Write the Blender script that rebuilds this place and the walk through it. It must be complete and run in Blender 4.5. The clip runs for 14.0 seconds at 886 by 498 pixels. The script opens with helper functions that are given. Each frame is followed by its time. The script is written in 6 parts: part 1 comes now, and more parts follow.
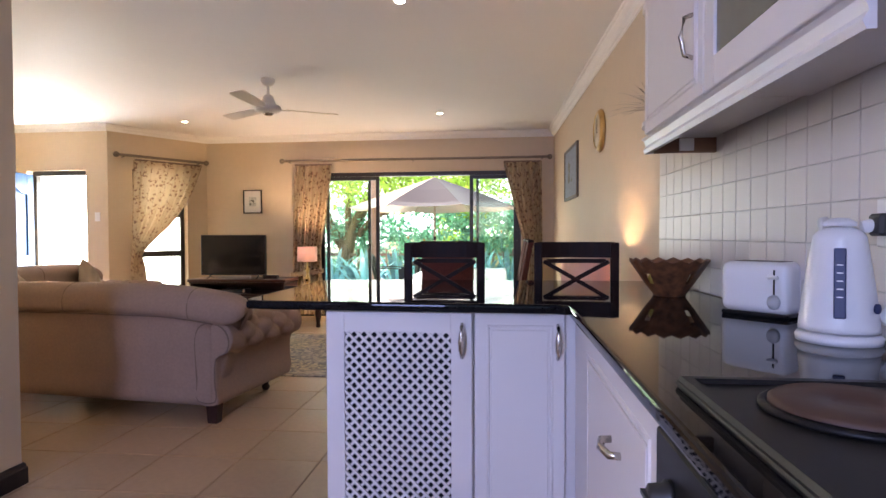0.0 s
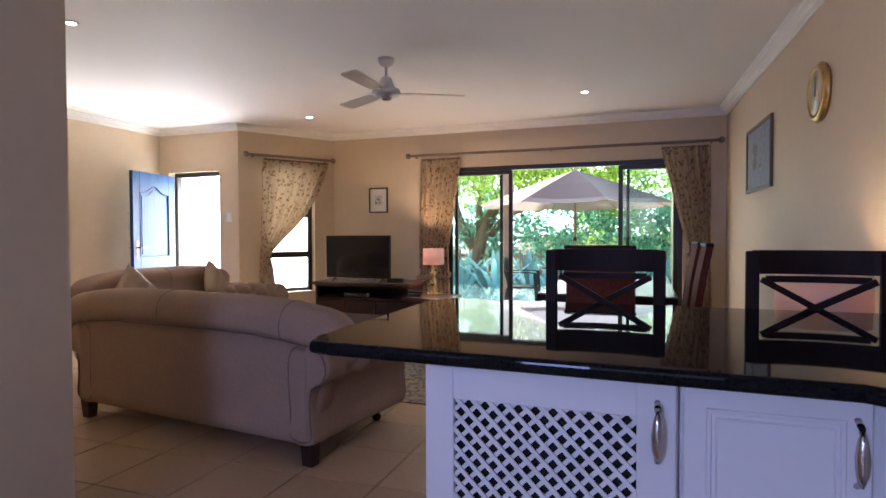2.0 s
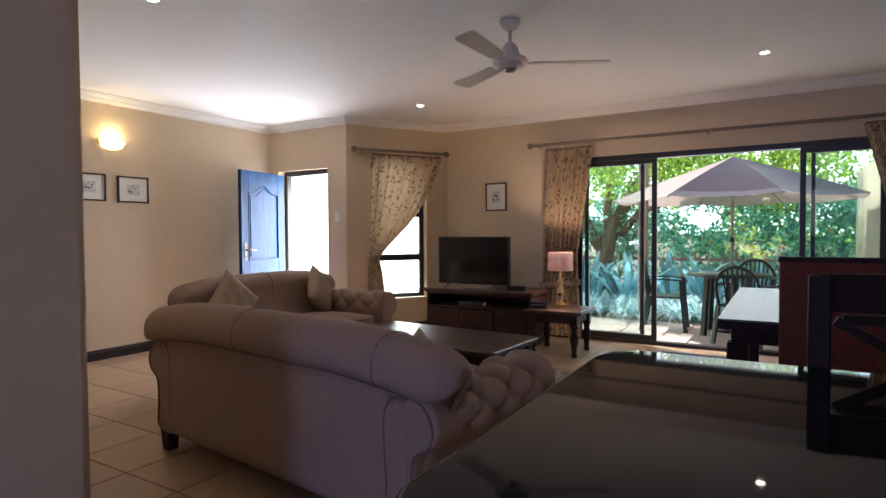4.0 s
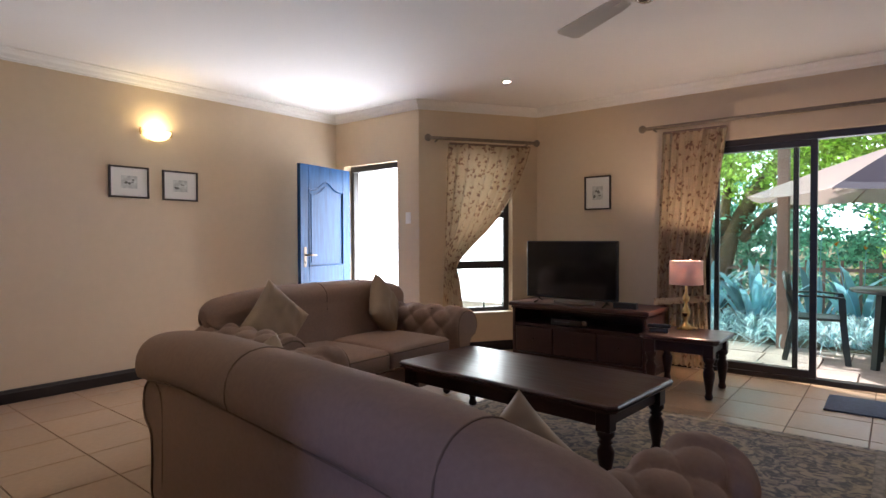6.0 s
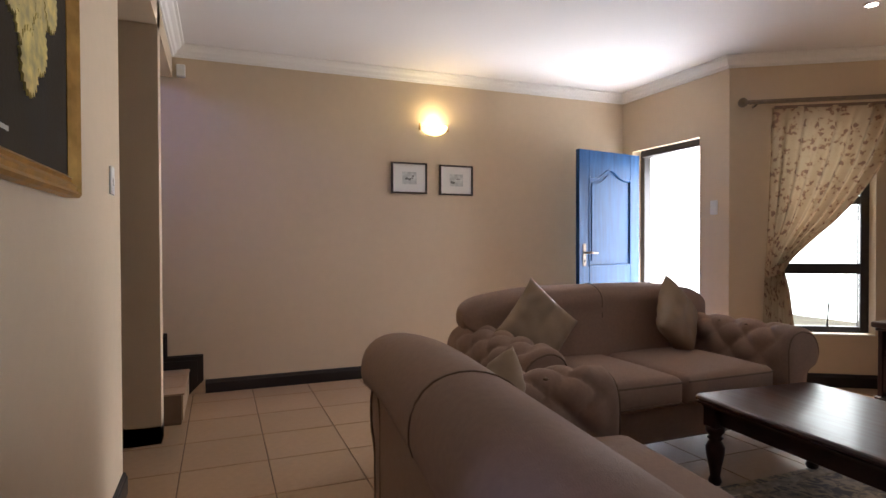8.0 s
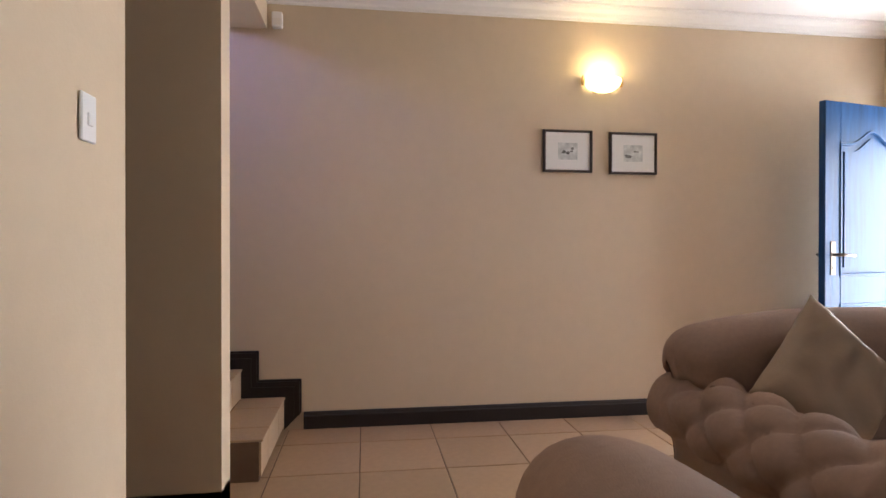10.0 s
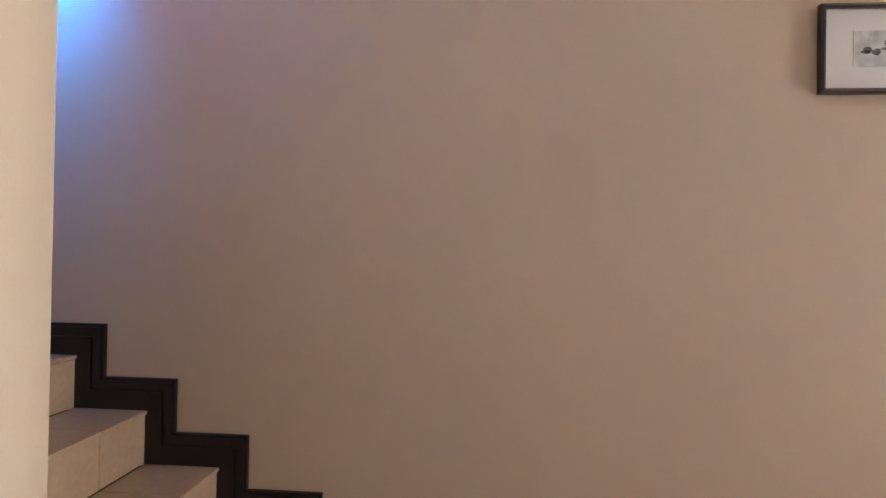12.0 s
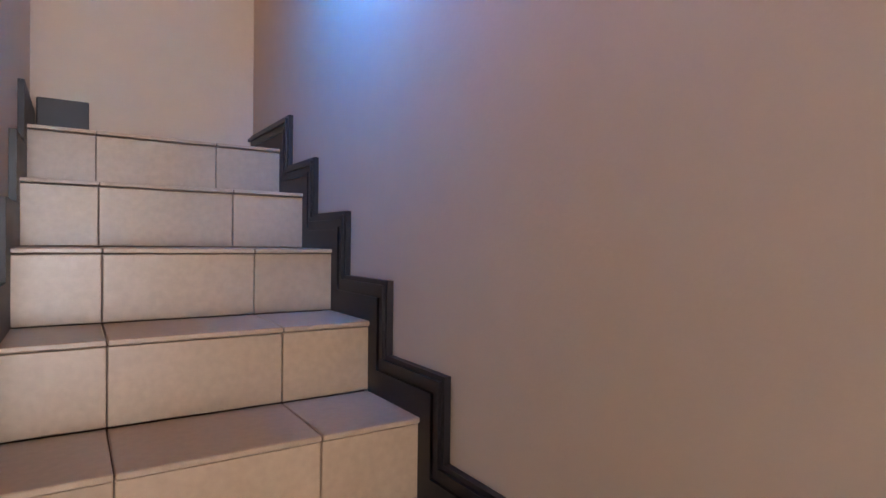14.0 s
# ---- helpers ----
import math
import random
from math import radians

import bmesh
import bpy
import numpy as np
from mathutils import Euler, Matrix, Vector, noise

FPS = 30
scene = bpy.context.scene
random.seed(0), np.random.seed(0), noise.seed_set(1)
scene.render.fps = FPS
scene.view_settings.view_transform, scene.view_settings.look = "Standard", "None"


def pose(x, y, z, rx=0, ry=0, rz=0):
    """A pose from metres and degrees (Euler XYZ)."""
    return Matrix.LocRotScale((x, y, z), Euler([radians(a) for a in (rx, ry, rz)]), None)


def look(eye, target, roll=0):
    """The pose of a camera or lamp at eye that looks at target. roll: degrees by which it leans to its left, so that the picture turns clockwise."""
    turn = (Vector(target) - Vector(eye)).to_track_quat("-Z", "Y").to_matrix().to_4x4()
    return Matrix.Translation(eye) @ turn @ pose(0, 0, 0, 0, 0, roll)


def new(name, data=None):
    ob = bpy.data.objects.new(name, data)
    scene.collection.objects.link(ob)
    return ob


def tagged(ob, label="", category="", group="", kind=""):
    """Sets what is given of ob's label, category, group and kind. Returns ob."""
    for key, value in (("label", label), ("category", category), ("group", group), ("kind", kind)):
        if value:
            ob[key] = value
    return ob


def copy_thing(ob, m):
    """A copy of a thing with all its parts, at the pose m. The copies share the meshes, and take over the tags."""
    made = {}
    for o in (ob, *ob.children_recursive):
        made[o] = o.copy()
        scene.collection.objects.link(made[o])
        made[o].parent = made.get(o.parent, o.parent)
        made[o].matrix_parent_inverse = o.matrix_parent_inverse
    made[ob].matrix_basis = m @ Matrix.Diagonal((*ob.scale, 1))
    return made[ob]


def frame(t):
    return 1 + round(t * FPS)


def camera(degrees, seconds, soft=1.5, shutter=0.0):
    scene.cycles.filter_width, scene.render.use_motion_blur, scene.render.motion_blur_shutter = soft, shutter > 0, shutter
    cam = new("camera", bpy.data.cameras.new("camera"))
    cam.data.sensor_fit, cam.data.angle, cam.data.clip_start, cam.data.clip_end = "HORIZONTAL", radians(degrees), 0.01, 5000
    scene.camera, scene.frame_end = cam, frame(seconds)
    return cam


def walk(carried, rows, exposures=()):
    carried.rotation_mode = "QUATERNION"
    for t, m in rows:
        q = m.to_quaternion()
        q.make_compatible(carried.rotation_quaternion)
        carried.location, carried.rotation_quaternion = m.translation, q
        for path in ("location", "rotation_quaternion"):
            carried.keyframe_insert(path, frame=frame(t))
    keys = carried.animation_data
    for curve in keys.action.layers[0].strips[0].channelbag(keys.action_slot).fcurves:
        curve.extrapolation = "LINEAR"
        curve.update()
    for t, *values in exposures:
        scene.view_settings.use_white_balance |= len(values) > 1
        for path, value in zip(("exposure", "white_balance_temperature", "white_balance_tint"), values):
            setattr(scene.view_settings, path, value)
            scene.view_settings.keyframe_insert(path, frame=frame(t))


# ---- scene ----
cam = camera(76.2, 14.0)
PATH = [
    (0, (0.614, 0.397, 1.146), (0.403, 2.385, 1.096), -0.2),
    (0.5, (0.591, 0.573, 1.15), (0.277, 2.547, 1.101), -0.2),
    (1, (0.567, 0.804, 1.165), (0.138, 2.757, 1.115), -0.2),
    (1.5, (0.518, 1.015, 1.152), (-0.068, 2.926, 1.102), -0.2),
    (2, (0.433, 1.229, 1.166), (-0.234, 3.113, 1.114), -0.2),
    (2.5, (0.354, 1.484, 1.174), (-0.375, 3.346, 1.122), -0.2),
    (3, (0.239, 1.753, 1.194), (-0.569, 3.582, 1.14), -0.3),
    (3.5, (0.146, 1.906, 1.21), (-0.788, 3.674, 1.149), -0.4),
    (4.3, (-0.10, 2.02, 1.2), (-1.17, 3.71, 1.145), -0.35),
    (5.1, (-0.43, 2.33, 1.195), (-1.60, 3.95, 1.145), -0.3),
    (6, (-0.61, 2.806, 1.188), (-1.865, 4.363, 1.148), -0.2),
    (6.5, (-0.703, 3.016, 1.166), (-2.031, 4.511, 1.126), -0.3),
    (7, (-0.787, 3.154, 1.154), (-2.351, 4.4, 1.117), -0.4),
    (7.5, (-0.886, 3.258, 1.125), (-2.626, 4.244, 1.095), -0.3),
    (8, (-1.049, 3.335, 1.126), (-2.908, 4.073, 1.098), -0.2),
    (8.5, (-1.276, 3.39, 1.094), (-3.199, 3.938, 1.07), 0.0),
    (9, (-1.539, 3.518, 1.075), (-3.503, 3.895, 1.062), -0.2),
    (11.5, (-3.458, 3.659, 1.067), (-5.452, 3.81, 1.054), 0.8),
    (12, (-3.871, 3.725, 1.046), (-5.865, 3.566, 1.062), 0.9),
    (12.5, (-4.287, 3.707, 1.091), (-6.221, 3.201, 1.048), 0.9),
    (13, (-4.629, 3.681, 1.07), (-6.4, 2.755, 1.02), 0.4),
    (13.5, (-4.864, 3.578, 1.056), (-6.279, 2.165, 1.023), 0.2),
    (14, (-4.997, 3.405, 1.063), (-6.091, 1.73, 1.038), 0.7),
]
walk(cam, [(t, look(eye, target, roll)) for t, eye, target, roll in PATH],
     [(0, 1.68, 7200, 13), (0.7, 1.58, 7000, 13), (1.5, 1.30, 6600, 14), (3.0, 0.80, 6150, 14), (5.0, 0.58, 6150, 14), (6.5, 0.57, 6100, 14), (8.0, 0.49, 6250, 15), (9.0, 0.86, 6250, 15), (11.5, 0.82, 6300, 16), (14, 1.05, 6350, 19)])

# ---- light ----
world = bpy.data.worlds.new("sky")
scene.world = world
world.use_nodes = True
_n = world.node_tree.nodes
_bg = _n["Background"]
_sky = _n.new("ShaderNodeTexSky")
_sky.sky_type = "NISHITA"
_sky.sun_disc = False
_sky.sun_elevation, _sky.sun_rotation = radians(58), radians(-70)
world.node_tree.links.new(_sky.outputs[0], _bg.inputs[0])
_bg.inputs[1].default_value = 0.15


def lamp(name, kind, m, energy, colour, **kw):
    data = bpy.data.lights.new(name, kind)
    data.energy, data.color = energy, colour
    for k, v in kw.items():
        if k == "angle": data.angle = v
        if k == "size": data.size = v
        if k == "size_y": data.shape, data.size_y = "RECTANGLE", v
        if k == "radius": data.shadow_soft_size = v
        if k == "spot": data.spot_size = v
        if k == "blend": data.spot_blend = v
        if k == "spread": data.spread = v
    ob = new(name, data)
    ob.matrix_world = m
    return ob


lamp("sun", "SUN", look((0, 0, 0), (0.50, -0.18, -0.85)), 5.0, (1.0, 0.95, 0.86), angle=0.009)

BLUE, DAY = (0.42, 0.58, 1.0), (0.90, 0.94, 1.0)
lamp("kitchen_window_light", "AREA", look((-0.85, -1.98, 1.65), (-1.2, 3.2, 0.6)), 52, (0.34, 0.45, 1.0), size=0.9, size_y=1.0)
lamp("patio_light", "AREA", look((-0.58, 8.46, 1.15), (-0.9, 0.0, 1.2)), 14, DAY, size=2.8, size_y=1.9)
lamp("door_light", "AREA", look((-5.05, 7.36, 0.98), (-4.9, 4.5, 2.0)), 74, (0.93, 0.96, 1.0), size=0.8, size_y=1.85)
lamp("nook_light", "AREA", look((-4.35, 7.95, 1.2), (-2.9, 6.2, 1.2)), 13, (1.0, 0.97, 0.93), size=0.7, size_y=1.5)
# unseen lamp hung close to the wall, added for the blue glow on it
lamp("stair_window_light", "AREA", look((-5.36, 2.26, 2.24), (-5.61, 2.17, 2.02)), 7.0, (0.01, 0.24, 1.0), size=0.14, size_y=0.14, spread=radians(110))
# unseen area lamp added for the blue wash on the wall by the stairs
lamp("stairwell_light", "AREA", look((-4.95, 1.28, 2.75), (-5.6, 3.75, 1.9)), 4.6, (0.40, 0.42, 1.0), size=0.4, size_y=0.4, spread=radians(75))
# unseen fill lamp above the steps, added to brighten and warm them
lamp("landing_light", "AREA", look((-4.95, 1.7, 3.3), (-5.6, 2.6, 1.9)), 3.2, (1.0, 0.66, 0.95), size=0.6, size_y=0.9)

# ---- materials ----
MATS = {}


def mat(name, colour, rough=0.6, metal=0.0, noise_scale=0.0, amount=0.06, bump=0.0, bump_scale=60.0, spec=0.5,
        coat=0.0, emit=None, power=0.0, rand=0.0, stretch=(1, 1, 1), fine=0.0):
    """A surface with broad and fine variation of its colour and a fine relief."""
    if name in MATS:
        return MATS[name]
    m = MATS[name] = bpy.data.materials.new(name)
    m.use_nodes = True
    t = m.node_tree
    b = t.nodes["Principled BSDF"]
    b.inputs["Base Color"].default_value = (*colour, 1)
    b.inputs["Roughness"].default_value = rough
    b.inputs["Metallic"].default_value = metal
    b.inputs["Specular IOR Level"].default_value = spec
    b.inputs["Coat Weight"].default_value = coat
    b.inputs["Coat Roughness"].default_value = 0.08
    if emit:
        b.inputs["Emission Color"].default_value = (*emit, 1)
        b.inputs["Emission Strength"].default_value = power
    co = t.nodes.new("ShaderNodeTexCoord")
    mp = t.nodes.new("ShaderNodeMapping")
    mp.inputs["Scale"].default_value = stretch
    t.links.new(co.outputs["Object"], mp.inputs[0])
    last = None
    if noise_scale:
        n1 = t.nodes.new("ShaderNodeTexNoise")
        n1.inputs["Scale"].default_value = noise_scale
        n1.inputs["Detail"].default_value = 6
        t.links.new(mp.outputs[0], n1.inputs["Vector"])
        r = t.nodes.new("ShaderNodeMapRange")
        r.inputs[1].default_value, r.inputs[2].default_value = 0.3, 0.7
        r.inputs[3].default_value, r.inputs[4].default_value = 1 - amount, 1 + amount
        t.links.new(n1.outputs[0], r.inputs[0])
        last = r.outputs[0]
        rr = t.nodes.new("ShaderNodeMapRange")
        rr.inputs[1].default_value, rr.inputs[2].default_value = 0.3, 0.7
        rr.inputs[3].default_value, rr.inputs[4].default_value = max(0.02, rough * 0.85), min(1, rough * 1.15)
        t.links.new(n1.outputs[0], rr.inputs[0])
        t.links.new(rr.outputs[0], b.inputs["Roughness"])
    if fine:
        n3 = t.nodes.new("ShaderNodeTexNoise")
        n3.inputs["Scale"].default_value = noise_scale * 12
        n3.inputs["Detail"].default_value = 3
        t.links.new(mp.outputs[0], n3.inputs["Vector"])
        r3 = t.nodes.new("ShaderNodeMapRange")
        r3.inputs[1].default_value, r3.inputs[2].default_value = 0.3, 0.7
        r3.inputs[3].default_value, r3.inputs[4].default_value = 1 - fine, 1 + fine
        t.links.new(n3.outputs[0], r3.inputs[0])
        mm = t.nodes.new("ShaderNodeMath"); mm.operation = "MULTIPLY"
        t.links.new(last, mm.inputs[0]); t.links.new(r3.outputs[0], mm.inputs[1])
        last = mm.outputs[0]
    if rand:
        oi = t.nodes.new("ShaderNodeObjectInfo")
        r2 = t.nodes.new("ShaderNodeMapRange")
        r2.inputs[3].default_value, r2.inputs[4].default_value = 1 - rand, 1 + rand
        t.links.new(oi.outputs["Random"], r2.inputs[0])
        if last:
            mm = t.nodes.new("ShaderNodeMath"); mm.operation = "MULTIPLY"
            t.links.new(last, mm.inputs[0]); t.links.new(r2.outputs[0], mm.inputs[1])
            last = mm.outputs[0]
        else:
            last = r2.outputs[0]
    if last:
        v = t.nodes.new("ShaderNodeVectorMath"); v.operation = "SCALE"
        v.inputs[0].default_value = colour
        t.links.new(last, v.inputs["Scale"])
        t.links.new(v.outputs[0], b.inputs["Base Color"])
    if bump:
        n2 = t.nodes.new("ShaderNodeTexNoise")
        n2.inputs["Scale"].default_value = bump_scale
        n2.inputs["Detail"].default_value = 4
        t.links.new(mp.outputs[0], n2.inputs["Vector"])
        bn = t.nodes.new("ShaderNodeBump")
        bn.inputs["Strength"].default_value = bump
        bn.inputs["Distance"].default_value = 0.004
        t.links.new(n2.outputs[0], bn.inputs["Height"])
        t.links.new(bn.outputs[0], b.inputs["Normal"])
    return m


M_WALL = mat("wall_paint", (0.615, 0.487, 0.335), 0.62, noise_scale=1.2, amount=0.03, bump=0.12, bump_scale=90, fine=0.015)
M_CEIL = mat("ceiling_paint", (0.80, 0.77, 0.74), 0.8, noise_scale=1.5, amount=0.02, bump=0.06, bump_scale=70)
M_CORN = mat("cornice_paint", (0.82, 0.79, 0.74), 0.6)
M_TILE = mat("floor_tile", (0.385, 0.252, 0.150), 0.42, noise_scale=2.5, amount=0.05, bump=0.05, bump_scale=25, rand=0.05, fine=0.05)
M_GROUT = mat("grout", (0.17, 0.11, 0.075), 0.9, noise_scale=8, amount=0.15)
M_SKIRT = mat("dark_skirting", (0.012, 0.008, 0.008), 0.42, noise_scale=10, amount=0.2, stretch=(0.2, 0.2, 1))
M_SOFA = mat("sofa_fabric", (0.305, 0.20, 0.145), 0.85, noise_scale=5, amount=0.07, bump=0.35, bump_scale=420, fine=0.05)
# darker than the fabric: the seams' shading line is put into this colour
M_SEAM = mat("sofa_piping_shaded", (0.19, 0.125, 0.085), 0.85)
M_CUSH = mat("cushion_satin", (0.33, 0.235, 0.15), 0.6, noise_scale=6, amount=0.12, bump=0.25, bump_scale=35)
M_WOOD = mat("mahogany", (0.045, 0.014, 0.010), 0.34, noise_scale=5, amount=0.3, stretch=(1, 8, 8), coat=0.1, fine=0.1)
M_WOODX = mat("mahogany_side", (0.030, 0.010, 0.008), 0.42, noise_scale=6, amount=0.3, spec=0.35)
M_GRAN = mat("black_granite", (0.007, 0.0065, 0.007), 0.03, noise_scale=160, amount=0.8, spec=0.13)
M_CUPB = mat("cupboard_paint", (0.74, 0.70, 0.67), 0.35, noise_scale=2, amount=0.02)
M_BLACK = mat("black_gloss", (0.012, 0.012, 0.013), 0.15)
M_ALU = mat("bronze_aluminium", (0.022, 0.017, 0.014), 0.4)
M_TV = mat("tv_screen", (0.006, 0.006, 0.007), 0.12)
M_PLAST = mat("black_plastic", (0.015, 0.015, 0.016), 0.4)
M_CHROME = mat("brushed_nickel", (0.55, 0.50, 0.45), 0.22, metal=1.0)
# the blue is the sky's sheen on dark wood, put into the base colour
M_DOOR = mat("door_wood_sky_sheen", (0.012, 0.052, 0.135), 0.40, noise_scale=6, amount=0.3, stretch=(6, 6, 0.6), spec=0.13, bump=0.1, bump_scale=30)
M_PEWT = mat("dull_pewter", (0.16, 0.13, 0.10), 0.55, metal=0.8)
M_WHITEP = mat("white_plastic", (0.78, 0.77, 0.75), 0.3)
M_FLEG = mat("chair_espresso", (0.018, 0.007, 0.005), 0.55, spec=0.16, noise_scale=8, amount=0.3, stretch=(4, 4, 1))
M_RODM = mat("rod_pewter_wood", (0.20, 0.15, 0.10), 0.4, noise_scale=30, amount=0.2)
M_BRASS = mat("aged_brass", (0.55, 0.36, 0.14), 0.3, metal=1.0, noise_scale=12, amount=0.15)
M_FRAME = mat("picture_frame_black", (0.03, 0.018, 0.012), 0.35)
M_MOUNT = mat("mount_board", (0.75, 0.73, 0.68), 0.8)


# ---- mesh helpers ----
def finish(bm, smooth=False):
    bmesh.ops.recalc_face_normals(bm, faces=bm.faces)
    if smooth:
        for f in bm.faces: f.smooth = True
    return bm


def part(name, bm, material, parent=None, label="", smooth=None, m=None):
    """One mesh object out of a bmesh, under a thing or a part."""
    me = bpy.data.meshes.new(name)
    if smooth is not None:
        for f in bm.faces: f.smooth = smooth
    bm.to_mesh(me)
    bm.free()
    mats = material if isinstance(material, (list, tuple)) else [material]
    for k in mats: me.materials.append(k)
    ob = new(name, me)
    if parent: ob.parent = parent
    if m is not None: ob.matrix_basis = m
    if label: ob["label"] = label
    return ob


def thing(name, m, label, category, group=""):
    ob = new(name)
    ob.empty_display_size = 0.1
    ob.matrix_basis = m
    return tagged(ob, label, category, group)


def box(x0, x1, y0, y1, z0, z1, bev=0.0, seg=1, bm=None):
    bm = bm or bmesh.new()
    vs = [bm.verts.new((x, y, z)) for x in (x0, x1) for y in (y0, y1) for z in (z0, z1)]
    fs = [(0, 1, 3, 2), (4, 6, 7, 5), (0, 4, 5, 1), (2, 3, 7, 6), (0, 2, 6, 4), (1, 5, 7, 3)]
    faces = [bm.faces.new([vs[i] for i in f]) for f in fs]
    if bev:
        es = list({e for f in faces for e in f.edges})
        bmesh.ops.bevel(bm, geom=es, offset=bev, segments=seg, affect="EDGES", profile=0.5)
    bmesh.ops.recalc_face_normals(bm, faces=bm.faces)
    return bm


def lathe(profile, seg=20, bm=None, origin=(0, 0, 0)):
    """A turned shape round z out of (radius, height) pairs."""
    bm = bm or bmesh.new()
    rings = []
    for r, z in profile:
        rings.append([bm.verts.new((origin[0] + r * math.cos(2 * math.pi * i / seg), origin[1] + r * math.sin(2 * math.pi * i / seg), origin[2] + z)) for i in range(seg)])
    for a, b in zip(rings, rings[1:]):
        for i in range(seg):
            f = bm.faces.new((a[i], a[(i + 1) % seg], b[(i + 1) % seg], b[i]))
            f.smooth = True
    bm.faces.new(rings[0][::-1]); bm.faces.new(rings[-1])
    return bm


def sweep(section, path, closed=False, bm=None, up=(0, 0, 1), cap=True):
    """A section of (side, up) pairs carried along a path of points."""
    bm = bm or bmesh.new()
    pts = [Vector(p) for p in path]
    n = len(pts)
    rings = []
    for i, p in enumerate(pts):
        a = pts[(i - 1) % n] if (closed or i > 0) else None
        b = pts[(i + 1) % n] if (closed or i < n - 1) else None
        d1 = (p - a).normalized() if a is not None else (b - p).normalized()
        d2 = (b - p).normalized() if b is not None else d1
        d = (d1 + d2).normalized()
        u = Vector(up)
        if abs(d.dot(u)) > 0.95: u = Vector((0, 1, 0)) if abs(d.y) < 0.9 else Vector((1, 0, 0))
        side = d.cross(u).normalized()
        upv = side.cross(d).normalized()
        k = 1 / max(0.35, d.dot(d1))
        rings.append([bm.verts.new(p + side * s * k + upv * v) for s, v in section])
    m = len(section)
    rng = range(n) if closed else range(n - 1)
    for i in rng:
        a, b = rings[i], rings[(i + 1) % n]
        for j in range(m):
            bm.faces.new((a[j], a[(j + 1) % m], b[(j + 1) % m], b[j]))
    if not closed and cap:
        bm.faces.new(rings[0][::-1]); bm.faces.new(rings[-1])
    bmesh.ops.recalc_face_normals(bm, faces=bm.faces)
    return bm


def circle(r, n=10, ry=None):
    ry = ry or r
    return [(r * math.cos(2 * math.pi * i / n), ry * math.sin(2 * math.pi * i / n)) for i in range(n)]


def tube(path, r, n=10, bm=None):
    bm = sweep(circle(r, n), path, bm=bm)
    for f in bm.faces: f.smooth = len(f.verts) == 4
    return bm


def prism(outline, a, b, axis="y", bm=None):
    """An outline of (u, v) pairs, made thick between a and b along an axis."""
    bm = bm or bmesh.new()
    def at(u, v, w):
        return {"y": (u, w, v), "x": (w, u, v), "z": (u, v, w)}[axis]
    A = [bm.verts.new(at(u, v, a)) for u, v in outline]
    B = [bm.verts.new(at(u, v, b)) for u, v in outline]
    n = len(outline)
    for i in range(n):
        bm.faces.new((A[i], A[(i + 1) % n], B[(i + 1) % n], B[i]))
    bm.faces.new(A[::-1]); bm.faces.new(B)
    bmesh.ops.recalc_face_normals(bm, faces=bm.faces)
    return bm


def structure(name, bm, material, label=""):
    return tagged(part(name, bm, material), label, "", "", "structure")


# ---- the shell ----
XW, XE, XK, YN, YD, ZC = -5.61, 1.30, 1.525, 8.19, 7.07, 2.555
YP, YK = 3.03, 2.93          # pier face, painting wall
XP0, XP1 = -4.685, -4.545     # wall along the stairs
ZS = 2.325                   # soffit over stairs and passage
NL, NR = Vector((-4.354, 7.07)), Vector((-3.645, 8.19))
LX0, LX1, LZ = -2.02, 0.86, 2.03   # opening of the sliding door
EAST = 1.695                      # degrees by which the east wall is off square


def xe(y):
    """Where the face of the east wall lies at a given y."""
    return 1.5424 - 0.0296 * y



structure("wall_west", box(XW - 0.22, XW, -1.2, YD + 0.22, -0.2, 5.2), M_WALL, "smooth cream painted plaster wall")
structure("wall_east", prism([(xe(-2.2), -2.2), (2.1, -2.2), (2.1, YN + 0.25), (xe(YN + 0.25), YN + 0.25)], -0.2, ZC + 0.2, axis="z"), M_WALL, "smooth cream painted plaster wall, partly tiled in the kitchen")
structure("wall_partition", box(-1.90, -1.60, -2.0, 2.764, -0.2, ZC), M_WALL, "cream plaster wall between kitchen and passage")
structure("wall_painting", box(-3.90, -1.90, YK - 0.2, YK, -0.2, ZC), M_WALL, "cream plaster wall that carries the gilt painting")
structure("wall_stairs", box(XP0, XP1, -0.2, YP, -0.2, ZC), M_WALL, "cream plaster wall beside the tiled stairs")
structure("beam", box(XW, -3.87, YP - 0.25, YP, ZS, ZC), M_WALL, "cream plaster beam over the foot of the stairs")
structure("ceiling_passage", box(XP1, -3.87, -0.2, YP - 0.25, ZS, ZS + 0.2), M_CEIL, "low white plaster ceiling")
structure("wall_passage", box(-3.87, -1.91, 0.6, 0.8, -0.2, ZC), M_WALL, "cream plaster wall closing the passage")
structure("wall_passage", box(-4.57, -3.87, -0.4, -0.2, -0.2, ZC), M_WALL, "cream plaster wall at the passage's end")


